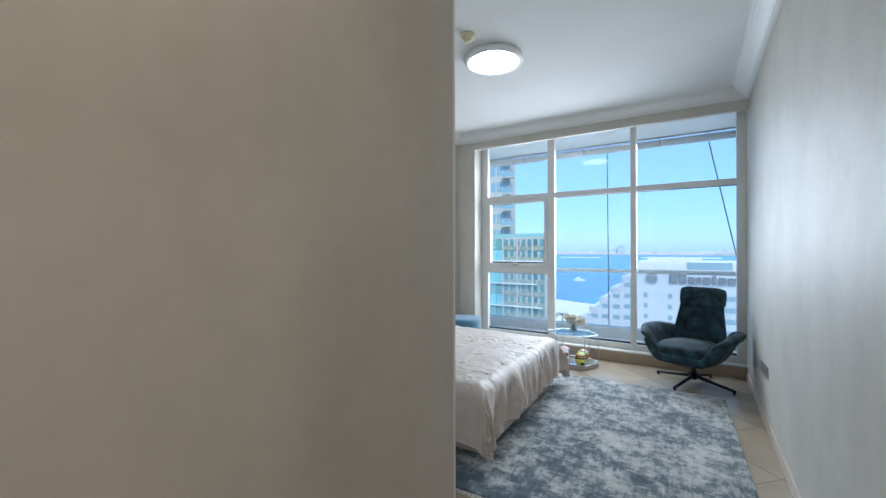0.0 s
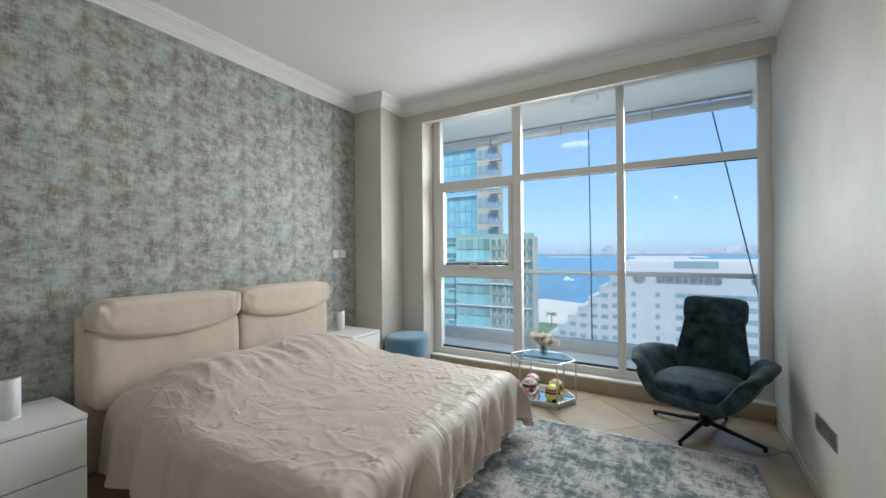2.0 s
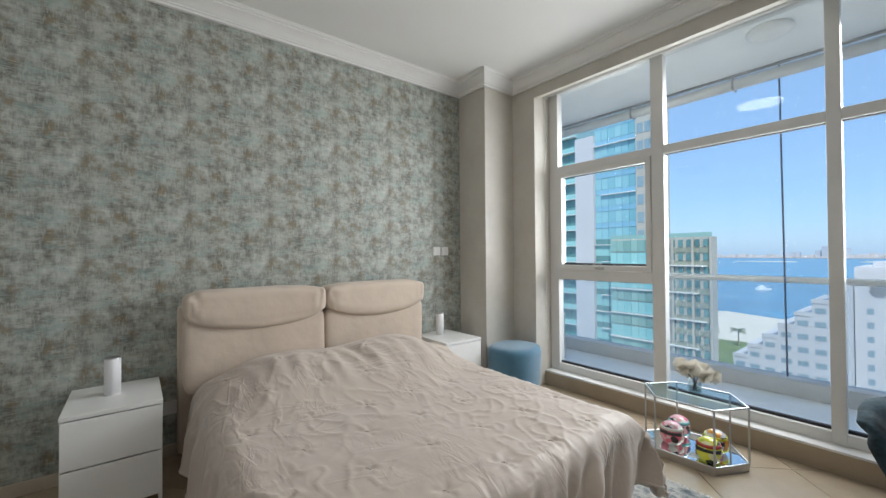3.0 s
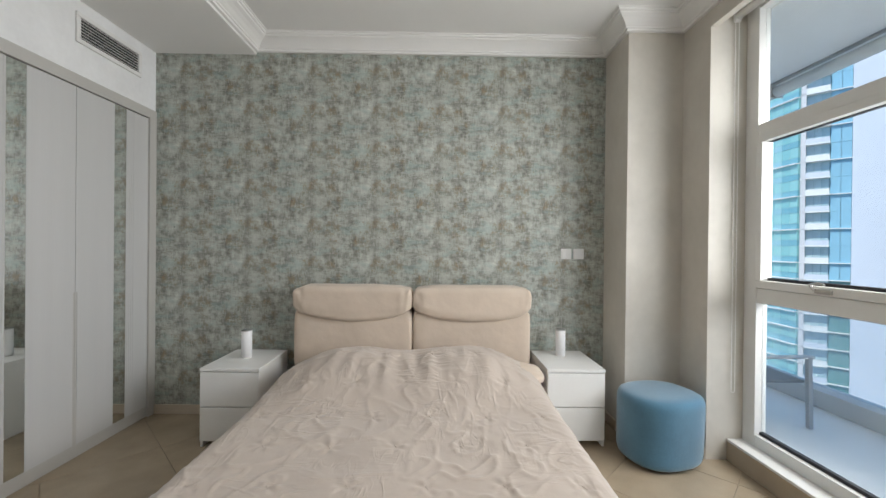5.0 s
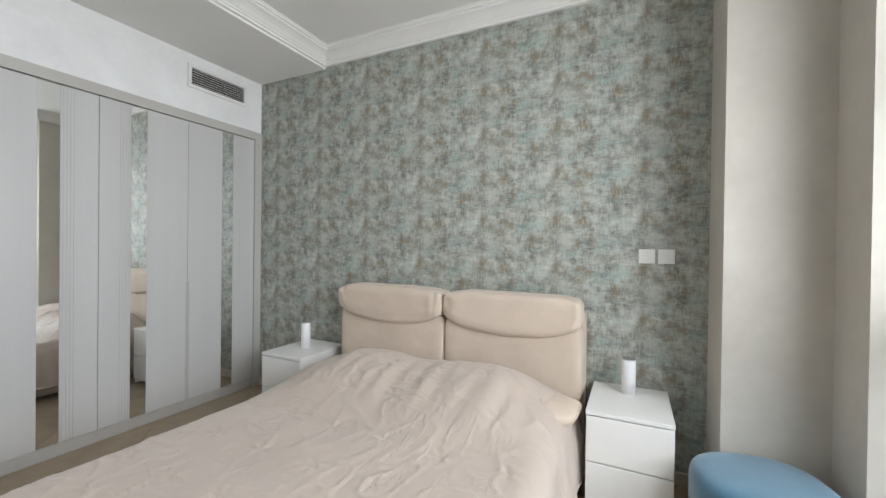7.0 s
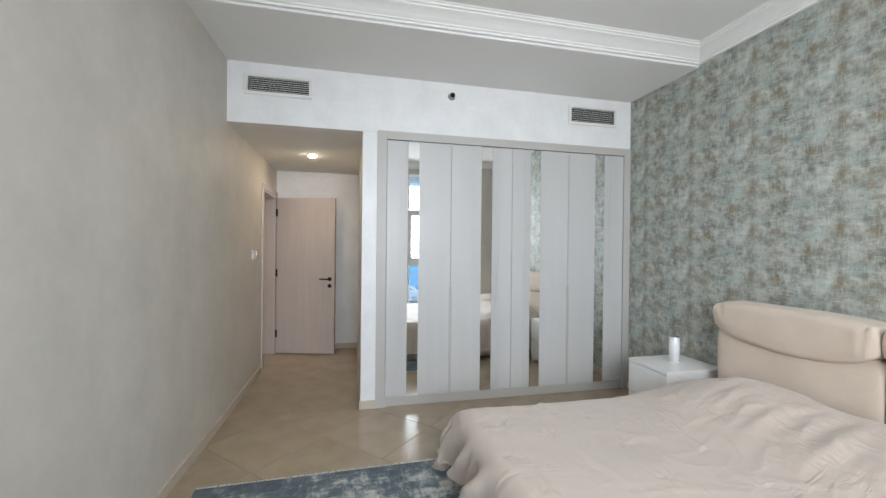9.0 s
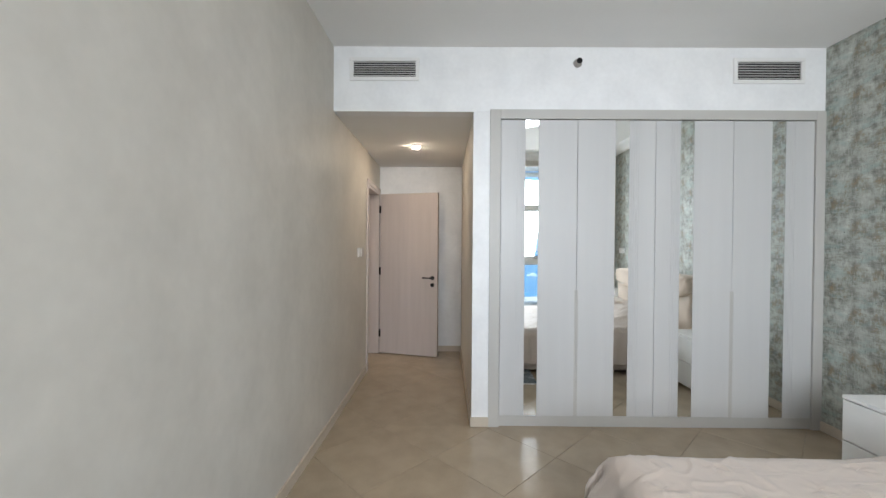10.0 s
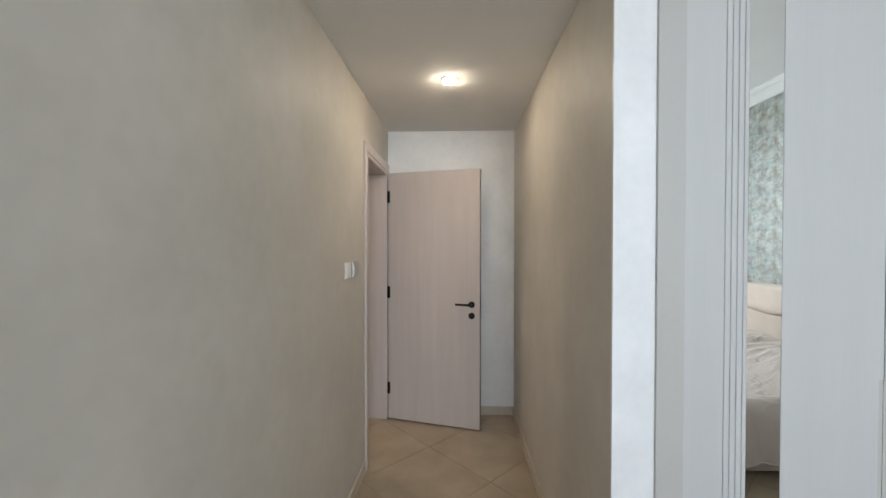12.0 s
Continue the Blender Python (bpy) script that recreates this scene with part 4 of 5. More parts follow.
frame_ob = thing("door_frame", "pale wooden door frame and architrave", "door frame", kind="structure")
for y0, y1 in ((DY0, DY0 + 0.035), (DY1 - 0.035, DY1)):
    part("jamb", box(XR - 0.012, y0, 0, XR + TH + 0.012, y1, DZ, 0.003), DOOR, frame_ob)
part("head_jamb", box(XR - 0.012, DY0 + 0.035, DZ - 0.03, XR + TH + 0.012, DY1 - 0.035, DZ, 0.003), DOOR, frame_ob)
for x0, x1 in ((XR - 0.018, XR - 0.001), (XR + TH + 0.001, XR + TH + 0.018)):
    part("architrave", box(x0, DY1, 0, x1, DY1 + 0.05, DZ + 0.06, 0.004), DOOR, frame_ob)
    part("architrave", box(x0, DY0 - 0.05, 0, x1, DY0, DZ + 0.06, 0.004), DOOR, frame_ob)
    part("architrave", box(x0, DY0, DZ, x1, DY1, DZ + 0.06, 0.004), DOOR, frame_ob)
# next room, only glimpsed through the doorway
bm = box(XR + TH, -3.2, -0.1, 2.6, -3.1, 2.6)
box(2.5, -3.1, -0.1, 2.6, 0.6, 2.6, bm=bm)
box(XR + TH, 0.5, -0.1, 2.5, 0.6, 2.6, bm=bm)
box(XR, -3.2, -0.1, XR + TH, YH - TH, 2.6, bm=bm)
structure("wall_next_room", bm, WALL, "beige plastered walls of the next room", "wall")
structure("floor_next_room", box(XR + TH, -3.1, -0.15, 2.5, 0.5, -0.002), TILE, "cream tile floor of the next room", "floor")
structure("ceiling_next_room", box(XR + 0.1, -3.2, 2.6, 2.6, 0.6, 2.7), CEIL, "white ceiling of the next room", "ceiling")
pl = new("next_room_lamp", bpy.data.lights.new("next_room_lamp", "POINT"))
pl.data.energy, pl.data.color, pl.data.shadow_soft_size = 14, (1, 0.8, 0.6), 0.06
pl.location = (1.1, -2.2, 2.45)

# ---- lamps ----
cl = thing("ceiling_lamp", "round flush ceiling lamp, glowing cool white", "ceiling lamp", -1.945, 2.14, ZC)
part("ring", lathe([(0.235, 0.0), (0.255, -0.004), (0.258, -0.03), (0.245, -0.055), (0.225, -0.055), (0.225, 0.0)], 64), PLASTIC, cl, "thin white ring", True)
part("diffuser", lathe([(0, 0.0), (0.224, 0.0), (0.224, -0.045), (0.20, -0.058), (0.12, -0.066), (0, -0.068)], 64), glow("lamp_glow", (0.97, 0.95, 1.0), 8.0), cl, "glowing opal diffuser", True)
sd = thing("smoke_detector", "small cream round smoke detector on the ceiling", "smoke detector", -1.966, 1.70, ZC)
CREAM = mat("cream_plastic", (0.72, 0.63, 0.40), 0.45, vary=0.04, bump=0)
part("base", lathe([(0, 0), (0.055, 0), (0.057, -0.012), (0.052, -0.02), (0, -0.02)], 32), CREAM, sd, smooth=True)
part("sensor", lathe([(0, -0.02), (0.042, -0.02), (0.042, -0.028), (0.032, -0.034), (0.032, -0.048), (0.022, -0.056), (0, -0.058)], 32), CREAM, sd, "stepped sensing head", True)
dl = thing("downlight", "small round recessed downlight, warm and lit", "downlight", -0.568, -1.11, ZH)
part("ring", lathe([(0.042, 0.0), (0.054, 0.0), (0.056, -0.004), (0.050, -0.008), (0.042, -0.006)], 32), PLASTIC, dl, "white trim ring", True)
part("bulb", lathe([(0, -0.001), (0.040, -0.001), (0.040, -0.012), (0.03, -0.018), (0.015, -0.021), (0, -0.022)], 32), glow("warm_glow", (1.0, 0.78, 0.55), 190.0), dl, "glowing lens", True)

# ---- vents, sprinkler, switches ----


def vent(x0, x1, z0, z1, crossed, label):
    v = thing("air_vent", label, "air vent", (x0 + x1) / 2, 0.0, (z0 + z1) / 2, group="air vents")
    w, h = abs(x1 - x0) / 2, (z1 - z0) / 2
    f = 0.03
    bm = bmesh.new()
    for a in ((-w, -h, w, -h + f), (-w, h - f, w, h), (-w, -h + f, -w + f, h - f), (w - f, -h + f, w, h - f)):
        box(a[0], 0.001, a[1], a[2], 0.016, a[3], 0.003, bm, 1)
    part("frame", bm, PLASTIC, v, "white frame")
    # no opening here: the duct's shade is a near-black plate
    part("backing", box(-w + f, 0.001, -h + f, w - f, 0.003, h - f), VENT_D, v, "dark plate standing in for the shaded duct")
    n = 7
    for k in range(n):
        z = -h + f + (2 * h - 2 * f) * (k + 0.5) / n
        own = box(-w + f, -0.005, -0.0014, w - f, 0.005, 0.0014)
        part("slat", join(None, own, pose(0, 0.010, z, -12)), PLASTIC, v)
    for k in range(crossed):
        x = -w + f + (2 * w - 2 * f) * (k + 0.5) / crossed
        part("fin", box(x - 0.001, 0.003, -h + f, x + 0.001, 0.005, h - f), FIN, v)


vent(-0.129, -0.676, 2.725, 2.905, 26, "white slatted air vent over the corridor")
vent(-3.13, -3.682, 2.713, 2.912, 26, "white slatted air vent over the wardrobe")
sp = thing("sprinkler", "small dark metal sprinkler head on the wall", "sprinkler", -1.917, 0.0, 2.87)
bm = lathe([(0, 0), (0.034, 0), (0.034, 0.004), (0.028, 0.012), (0.014, 0.014), (0.012, 0.045), (0, 0.045)], 24)
part("rose", join(None, bm, pose(0, 0.0, 0, -90)), BRUSHED, sp, smooth=True)
bm = lathe([(0, 0.045), (0.022, 0.045), (0.022, 0.049), (0, 0.049)], 16)
part("deflector", join(None, bm, pose(0, 0.0, 0, -90)), BLACK, sp)


def plate(name, label, loc, turn, w, h, rockers, body_m=PLASTIC, group=""):
    """A wall plate that faces its own -y."""
    t = thing(name, label, "switch" if rockers else "socket", *loc, turn, group)
    part("plate", box(-w / 2, -0.010, -h / 2, w / 2, 0.0, h / 2, 0.003), body_m, t)
    for k in range(rockers):
        ww = (w - 0.02) / rockers
        x = -w / 2 + 0.01 + ww * (k + 0.5)
        part("rocker", box(x - ww / 2 + 0.001, -0.014, -h / 2 + 0.012, x + ww / 2 - 0.001, -0.009, h / 2 - 0.012, 0.002), body_m, t)
    return t


for y in (3.435, 3.54):
    plate("light_switch", "cream double rocker switch on wallpaper", (XW, y, 1.362), 90, 0.088, 0.088, 2, group="switches over the bedside table")
plate("light_switch", "white rocker switch on the corridor wall", (XR, -0.905, 1.355), -90, 0.09, 0.09, 2)
plate("thermostat", "brushed metal switch plate on the corridor wall", (XR, -1.06, 1.355), -90, 0.12, 0.09, 1, BRUSHED)
so = plate("wall_socket", "dark steel double socket plate on the plain wall", (SKEW * 3.03, 3.04, 0.44), -89, 0.30, 0.095, 0, BRUSHED)
for s in (-1, 1):
    for dx, dz in ((-0.011, -0.012), (0.011, -0.012), (0.0, 0.01)):
        part("hole", box(s * 0.08 + dx - 0.003, -0.0112, dz - 0.005, s * 0.08 + dx + 0.003, -0.0098, dz + 0.005), GASKET, so)
so2 = plate("wall_socket", "white socket low beside bedside table", (XW, 1.19, 0.32), 90, 0.09, 0.09, 0)

# blind cord in the window's reveal
ch = thing("blind_chain", "thin beaded blind cord hanging in the window reveal", "cord", XV + 0.012, 4.34, 0)
for dy in (-0.012, 0.012):
    part("cord", tube([(0, dy, 0.47), (0, dy, 2.95)], 0.0022, None, 6), PLASTIC, ch)
part("loop", tube([(0, 0.012 * math.cos(a), 0.47 - 0.014 * math.sin(a)) for a in [math.pi * k / 8 for k in range(9)]], 0.0022, None, 6), PLASTIC, ch)
part("bracket", box(-0.012, -0.02, 2.93, 0.012, 0.02, 2.988, 0.003), PLASTIC, ch)
bl = thing("roller_blind", "white rolled-up blind at the window head", "blind", 0, 0, 0)
part("roll", tube([(XV + 0.02, 4.34, 2.962), (XR + 0.04, 4.34, 2.962)], 0.024, None, 14), UPVC, bl, smooth=True)

# ---- balcony ----
CONC = mat("balcony_floor", (0.86, 0.86, 0.85), 0.45, vary=0.06, scale=4, bump=0.002)
BWHITE = mat("balcony_render", (0.88, 0.88, 0.87), 0.8, vary=0.04, scale=4, bump=0.002)
BGREY = mat("balcony_curb", (0.60, 0.60, 0.60), 0.8, vary=0.06, scale=5, bump=0.003)
structure("balcony_floor", box(-6.2, 4.6, -0.3, 2.5, 6.1, -0.03), CONC, "pale tiled balcony floor", "floor")
structure("balcony_ceiling", box(-6.2, YI + 0.36, 3.14, 2.5, 5.92, 3.5), BWHITE, "white balcony ceiling", "ceiling")
structure("balcony_curb", box(-6.2, 5.86, -0.03, 2.5, 6.06, 0.13, 0.01), BGREY, "low grey curb along the balcony edge", "curb")
structure("balcony_beam", box(0.16, 4.5, 2.98, 0.4, 5.95, 3.14), BWHITE, "white beam at the balcony's end", "beam")
rail = thing("balcony_railing", "glass balcony railing with white handrail", "railing")
part("handrail", tube([(-6.2, 5.98, 1.06), (2.5, 5.98, 1.06)], 0.032, None, 14), UPVC, rail, "white round handrail", True)
# the panel's whitish film stands for dirt on it and haze in the view
g = part("glass_panel", box(-6.2, 5.975, 0.13, 2.5, 5.983, 1.03), clear_glass("rail_glass", (0.95, 0.97, 0.98), dust_haze=0.09), rail, "clear glass panel")
g.visible_shadow = False
awn = thing("awning_roll", "white rolled sunshade hung under the balcony edge", "sunshade")
part("roll", tube([(-6.2, 5.86, 3.055), (0.16, 5.86, 3.055)], 0.055, None, 16), UPVC, awn, smooth=True)
part("rail", box(-6.2, 5.80, 3.124, 0.16, 5.84, 3.14), BRUSHED, awn, "grey rail")
for x in (-4.6, -3.0, -1.95, -0.83):
    part("bracket", box(x - 0.008, 5.795, 2.995, x + 0.008, 5.925, 3.118, 0.002, None, 1), BRUSHED, awn, "steel bracket")
ALU = mat("grey_aluminium", (0.50, 0.51, 0.52), 0.45, metal=0.3, vary=0.05, bump=0)
MESHC = mat("grey_chair_mesh", (0.26, 0.28, 0.30), 0.8, vary=0.08, bump=0.01, bump_scale=300)
bc = thing("balcony_chair", "grey metal armchair standing on the balcony", "chair", -3.95, 5.16, -0.03)
for sx in (-0.25, 0.25):
    part("armrest", box(sx - 0.022, -0.30, 0.565, sx + 0.022, 0.245, 0.59, 0.008), ALU, bc)
    part("front_leg", join(None, box(-0.018, -0.018, 0, 0.018, 0.018, 0.57, 0.006), pose(sx, 0.222, 0, 1.5)), ALU, bc)
    part("rear_leg", join(None, box(-0.018, -0.018, 0, 0.018, 0.018, 0.57, 0.006), pose(sx, -0.28, 0, -3)), ALU, bc)
part("seat", box(-0.23, -0.26, 0.36, 0.23, 0.20, 0.385, 0.01), MESHC, bc, "dark mesh seat")
part("backrest", join(None, box(-0.23, -0.012, 0, 0.23, 0.012, 0.42, 0.01), pose(0, -0.26, 0.40, 10)), MESHC, bc, "dark mesh backrest")
CABLE = mat("dark_cable", (0.11, 0.14, 0.20), 0.5, bump=0)
tagged(part("stay_cable", tube([(-1.60, 5.90, 3.14), (-1.585, 5.95, 0.13)], 0.008, None, 8), CABLE), "thin dark vertical cable at the balcony edge", "cable")
tagged(part("stay_cable", tube([(-0.23, 5.90, 3.14), (0.235, 5.95, 0.75), (0.35, 5.96, 0.13)], 0.008, None, 8), CABLE), "thin dark slanting cable at the balcony edge", "cable")
bl2 = thing("balcony_lamp", "round white unlit lamp under balcony ceiling", "lamp", -1.49, 5.05, 3.14)
part("dish", lathe([(0, 0), (0.15, 0), (0.155, -0.02), (0.12, -0.05), (0.05, -0.065), (0, -0.068)], 40), PLASTIC, bl2, smooth=True)
# own building above, below and beside the flat: unseen, added to keep the sun out
bm = box(-30, -14, 3.41, 14, 4.5, 45)
box(-30, 4.4, 3.5, 14, 5.95, 3.7, bm=bm)
box(-30, -14, -48, 14, 4.5, -0.31, bm=bm)
box(-30, -14, -0.31, XW - TH - 0.01, 4.5, 3.41, bm=bm)
box(2.7, -14, -0.31, 14, 4.5, 3.41, bm=bm)
box(XW - TH, -14, -0.31, 2.7, -3.3, 3.41, bm=bm)
structure("own_building", bm, BWHITE, "plain unseen mass of the building, added round the flat to block sun", "building")

# ---- outside: ground, sea, far shore ----
SEA = mat("sea_water", (0.012, 0.15, 0.29), 0.22, vary=0.25, scale=0.01, fine=0.09, bump=0.15, bump_scale=0.25, second=(0.02, 0.22, 0.38))
SAND = mat("beach_sand", (0.74, 0.67, 0.56), 0.95, vary=0.08, scale=0.03, fine=0.4, bump=0.05, bump_scale=1)
LAWN = mat("lawn", (0.16, 0.22, 0.07), 0.95, vary=0.3, scale=0.06, fine=0.6, bump=0.1, bump_scale=2)
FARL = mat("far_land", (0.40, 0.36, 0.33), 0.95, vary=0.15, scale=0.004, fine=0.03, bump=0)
ROAD = mat("paving", (0.40, 0.38, 0.35), 0.9, vary=0.15, scale=0.05, bump=0.02)
GZ = -48.0
bm = box(-4900, -200, GZ - 3, 4900, 4900, GZ)
tagged(part("water", bm, SEA), "blue sea reaching to the horizon", "sea", "", "structure")
bm = prism([(-260, -200), (300, -200), (300, 330), (60, 345), (-40, 352), (-110, 385), (-190, 330), (-260, 300)], GZ - 1, GZ + 0.3)
tagged(part("ground", bm, SAND), "pale sand beach below the building", "beach", "", "structure")
bm = prism([(-130, 150), (-40, 150), (-40, 262), (-86, 258), (-130, 262)], GZ + 0.3, GZ + 0.5)
tagged(part("lawn", bm, LAWN), "green lawn behind the beach", "lawn", "", "structure")
bm = prism([(-260, -200), (300, -200), (300, 150), (-260, 150)], GZ + 0.3, GZ + 0.45)
tagged(part("pavement", bm, ROAD), "grey paved ground between the buildings", "pavement", "", "structure")
bm = prism([(-4800, 3900), (-1200, 3750), (-500, 3600), (300, 3500), (900, 3600), (4800, 3800), (4800, 4850), (-4800, 4850)], GZ - 1, GZ + 2)
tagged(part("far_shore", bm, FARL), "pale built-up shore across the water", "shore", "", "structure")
bm = prism([(-640, 2360), (-520, 2330), (-400, 2350), (-420, 2400), (-600, 2420)], GZ - 1, GZ + 2)
prism([(-210, 2420), (0, 2380), (160, 2400), (150, 2520), (-180, 2540)], GZ - 1, GZ + 2.5, bm)
tagged(part("breakwater", bm, SAND), "low pale sand breakwaters off the far shore", "breakwater", "", "structure")
random.seed(11)
# distance haze is put into the pale base colours of town and towers
FARB = mat("far_buildings_haze_tint", (0.58, 0.56, 0.56), 0.9, vary=0.2, scale=0.01, fine=0.1, bump=0)
FARD = mat("far_towers_haze_tint", (0.50, 0.55, 0.62), 0.7, vary=0.2, scale=0.01, fine=0.1, bump=0)
bm = bmesh.new()
for k in range(420):
    x, y = random.uniform(-2100, 1500), random.uniform(3750, 4400)
    w, h = random.uniform(12, 60), random.choice((6, 8, 10, 14, 18)) * random.uniform(0.8, 1.4)
    box(x, y, GZ, x + w, y + 30, GZ + 2 + h * 1.2, 0, bm)
tagged(part("far_town", bm, FARB), "low town on the far shore, haze put into its pale colour", "town", "", "stuff")
for x, y, w, h in ((-545, 4000, 60, 110), (-455, 4100, 45, 95), (-590, 4050, 30, 70), (345, 3500, 80, 80), (450, 3500, 95, 74), (575, 3500, 60, 90), (690, 3600, 90, 70), (240, 3550, 70, 62), (800, 3600, 30, 190), (870, 3600, 20, 150), (-1750, 3900, 60, 80), (-820, 4200, 120, 60)):
    k = 4150 / y
    tagged(part("far_tower", box(x * k, 4150, GZ, (x + w) * k, 4190, GZ + h * k * 0.75), FARD), "tower on the far shore, haze put into its blue-grey colour", "tower", "far towers")
BOAT = mat("boat_white", (0.8, 0.8, 0.8), 0.4, bump=0)
for x, y, s in ((-143, 635, 1.0), (-262, 880, 0.7), (-95, 900, 0.8), (-170, 520, 0.35), (60, 1300, 0.8)):
    b = thing("boat", "small white motor yacht on the water", "boat", x, y, GZ, 20, "boats")
    hull = prism([(-7 * s, -2 * s), (5 * s, -2.2 * s), (9 * s, 0), (5 * s, 2.2 * s), (-7 * s, 2 * s)], 0, 2.2 * s)
    part("hull", hull, BOAT, b)
    part("cabin", box(-5 * s, -1.6 * s, 2.2 * s, 3 * s, 1.6 * s, 4.4 * s, 0.4 * s), BOAT, b)
    part("bridge", box(-3 * s, -1.2 * s, 4.4 * s, 1 * s, 1.2 * s, 5.6 * s, 0.3 * s), BOAT, b)
WAKE = mat("wake_foam", (0.6, 0.7, 0.75), 0.8, bump=0)
tagged(part("wake", prism([(-178, 508), (-150, 514), (-120, 512), (-150, 516)], GZ + 0.02, GZ + 0.06), WAKE), "pale foam wake on the water", "wake", "", "stuff")

# ---- towers ----


def pane_material(name, base, second, rough=0.12):
    m = bpy.data.materials.new(name)
    m.use_nodes = True
    nt = m.node_tree
    b = nt.nodes["Principled BSDF"]
    g = nt.nodes.new("ShaderNodeNewGeometry")
    r = nt.nodes.new("ShaderNodeValToRGB")
    r.color_ramp.elements[0].color, r.color_ramp.elements[1].color = (*base, 1), (*second, 1)
    nt.links.new(g.outputs["Random Per Island"], r.inputs[0]), nt.links.new(r.outputs[0], b.inputs["Base Color"])
    b.inputs["Roughness"].default_value, b.inputs["Metallic"].default_value = rough, 0.0
    b.inputs["Coat Weight"].default_value = 0.5
    return m


TEAL = pane_material("teal_glazing", (0.17, 0.42, 0.50), (0.33, 0.60, 0.66))
GREENG = pane_material("green_glazing", (0.12, 0.27, 0.25), (0.32, 0.52, 0.47))
BLUEG = pane_material("blue_window_glass", (0.17, 0.27, 0.33), (0.30, 0.41, 0.46))
SLAB = mat("white_slab", (0.78, 0.78, 0.76), 0.7, bump=0)
BEIGE = mat("beige_facade", (0.50, 0.48, 0.42), 0.8, vary=0.08, scale=0.2, bump=0)
HOTEL = mat("white_facade", (0.62, 0.615, 0.63), 0.85, vary=0.04, scale=0.1, bump=0)
STEELB = mat("tower_core", (0.22, 0.38, 0.42), 0.6, bump=0)

AQUA = pane_material("aqua_glazing", (0.20, 0.50, 0.52), (0.36, 0.66, 0.64))
SKYG = pane_material("sky_blue_glazing", (0.18, 0.42, 0.58), (0.28, 0.52, 0.66))
PALEG = pane_material("pale_balcony_glass", (0.30, 0.48, 0.54), (0.52, 0.66, 0.70))
DARKG = pane_material("dark_green_glazing", (0.05, 0.16, 0.17), (0.14, 0.30, 0.30))
PALE = mat("pale_blue_cladding", (0.62, 0.66, 0.74), 0.5, vary=0.05, scale=0.05, fine=0.4, bump=0)
tower = thing("glass_tower", "teal glass apartment tower with white floor bands", "tower", 0, 74, 0)
FL, TX0, TX1, TZ1 = 3.3, -54.8, -35.5, 62.0
part("core", box(TX0, 0.4, GZ, TX1, 3, TZ1), STEELB, tower)
part("pier", box(-47.9, -0.5, GZ, -43.8, 0.4, 25), HOTEL, tower, "plain white vertical pier")
part("side_bay", box(TX1, 0.0, GZ, -30.9, 3, TZ1), BEIGE, tower, "beige corner bay")
random.seed(21)


def pane_row(x0, x1, y0, y1, z0, z1, step, gap=0.03):
    bm = bmesh.new()
    n = max(1, round((x1 - x0) / step))
    for k in range(n):
        box(x0 + (x1 - x0) * k / n + gap, y0, z0, x0 + (x1 - x0) * (k + 1) / n - gap, y1, z1, 0, bm)
    return bm


floors = int((TZ1 - GZ) / FL)
for f in range(floors):
    z = GZ + f * FL + 1.35
    if z > TZ1 - 4 or z < -34:
        continue
    glass = TEAL if z > 0 else AQUA
    part("glazing", pane_row(-43.8, TX1, 0.25, 0.5, z + 0.08, z + 1.1, 2.8), SKYG if z > 4 else DARKG, tower, "row of spandrel panes")
    part("glazing", pane_row(-43.8, TX1, 0.22, 0.5, z + 1.13, z + FL - 0.02, 1.4), glass, tower, "row of teal panes")
    part("glazing", pane_row(TX0, -47.9, 0.25, 0.5, z + 1.0, z + FL - 0.3, 1.7), DARKG, tower, "row of dark green panes")
    part("floor_band", box(TX0 - 0.4, -0.7, z - 0.05, -47.9, 0.4, z + 0.9), AQUA, tower, "pale glass balcony front")
    part("floor_band", box(TX0 - 0.4, -0.75, z - 0.17, -47.9, 0.4, z - 0.05), SLAB, tower)
    if z < 6 or f % 3 == 0:
        x0 = -43.8 if f % 2 else -42.4
        part("floor_band", box(x0, -0.30, z - 0.06, -37.5 if f % 3 else TX1, 0.4, z + 0.08), SLAB, tower)
    part("balcony", box(-32.4, -1.0, z - 0.15, -29.7, 0.0, z + 0.1), BEIGE, tower)
    part("parapet", box(-32.3, -1.0, z + 0.1, -29.8, -0.9, z + 1.0), BLUEG, tower)
    bm = bmesh.new()
    for x in (-35.2, -33.8, -32.3):
        box(x, -0.06, z + 0.7, x + 1.1, 0.1, z + 2.6, 0, bm)
    part("windows", bm, BLUEG, tower)

# the second tower: a teal face, and a corner turned to the sea with a balcony stack and a plain pier
front = thing("corner_tower", "aqua glass tower with white balcony stack and pale pier", "tower", -77.9, 74, 0, 45)
r2 = math.sqrt(0.5)
part("core", box(0, 0.6, GZ, 13.9, 14, 60), STEELB, front)
part("pier", box(7.6, -0.5, GZ, 13.1, 0.6, 60), PALE, front, "pale blue-white vertical pier")
part("corner_post", box(0.5, -1.0, GZ, 1.25, 0.6, 60), HOTEL, front, "white vertical post")
left = thing("tower_wing", "aqua glass tower wing with white floor bands", "tower", 0, 74, 0)
part("core", box(-150, 0.5, GZ, -78.6, 14, 60), STEELB, left)
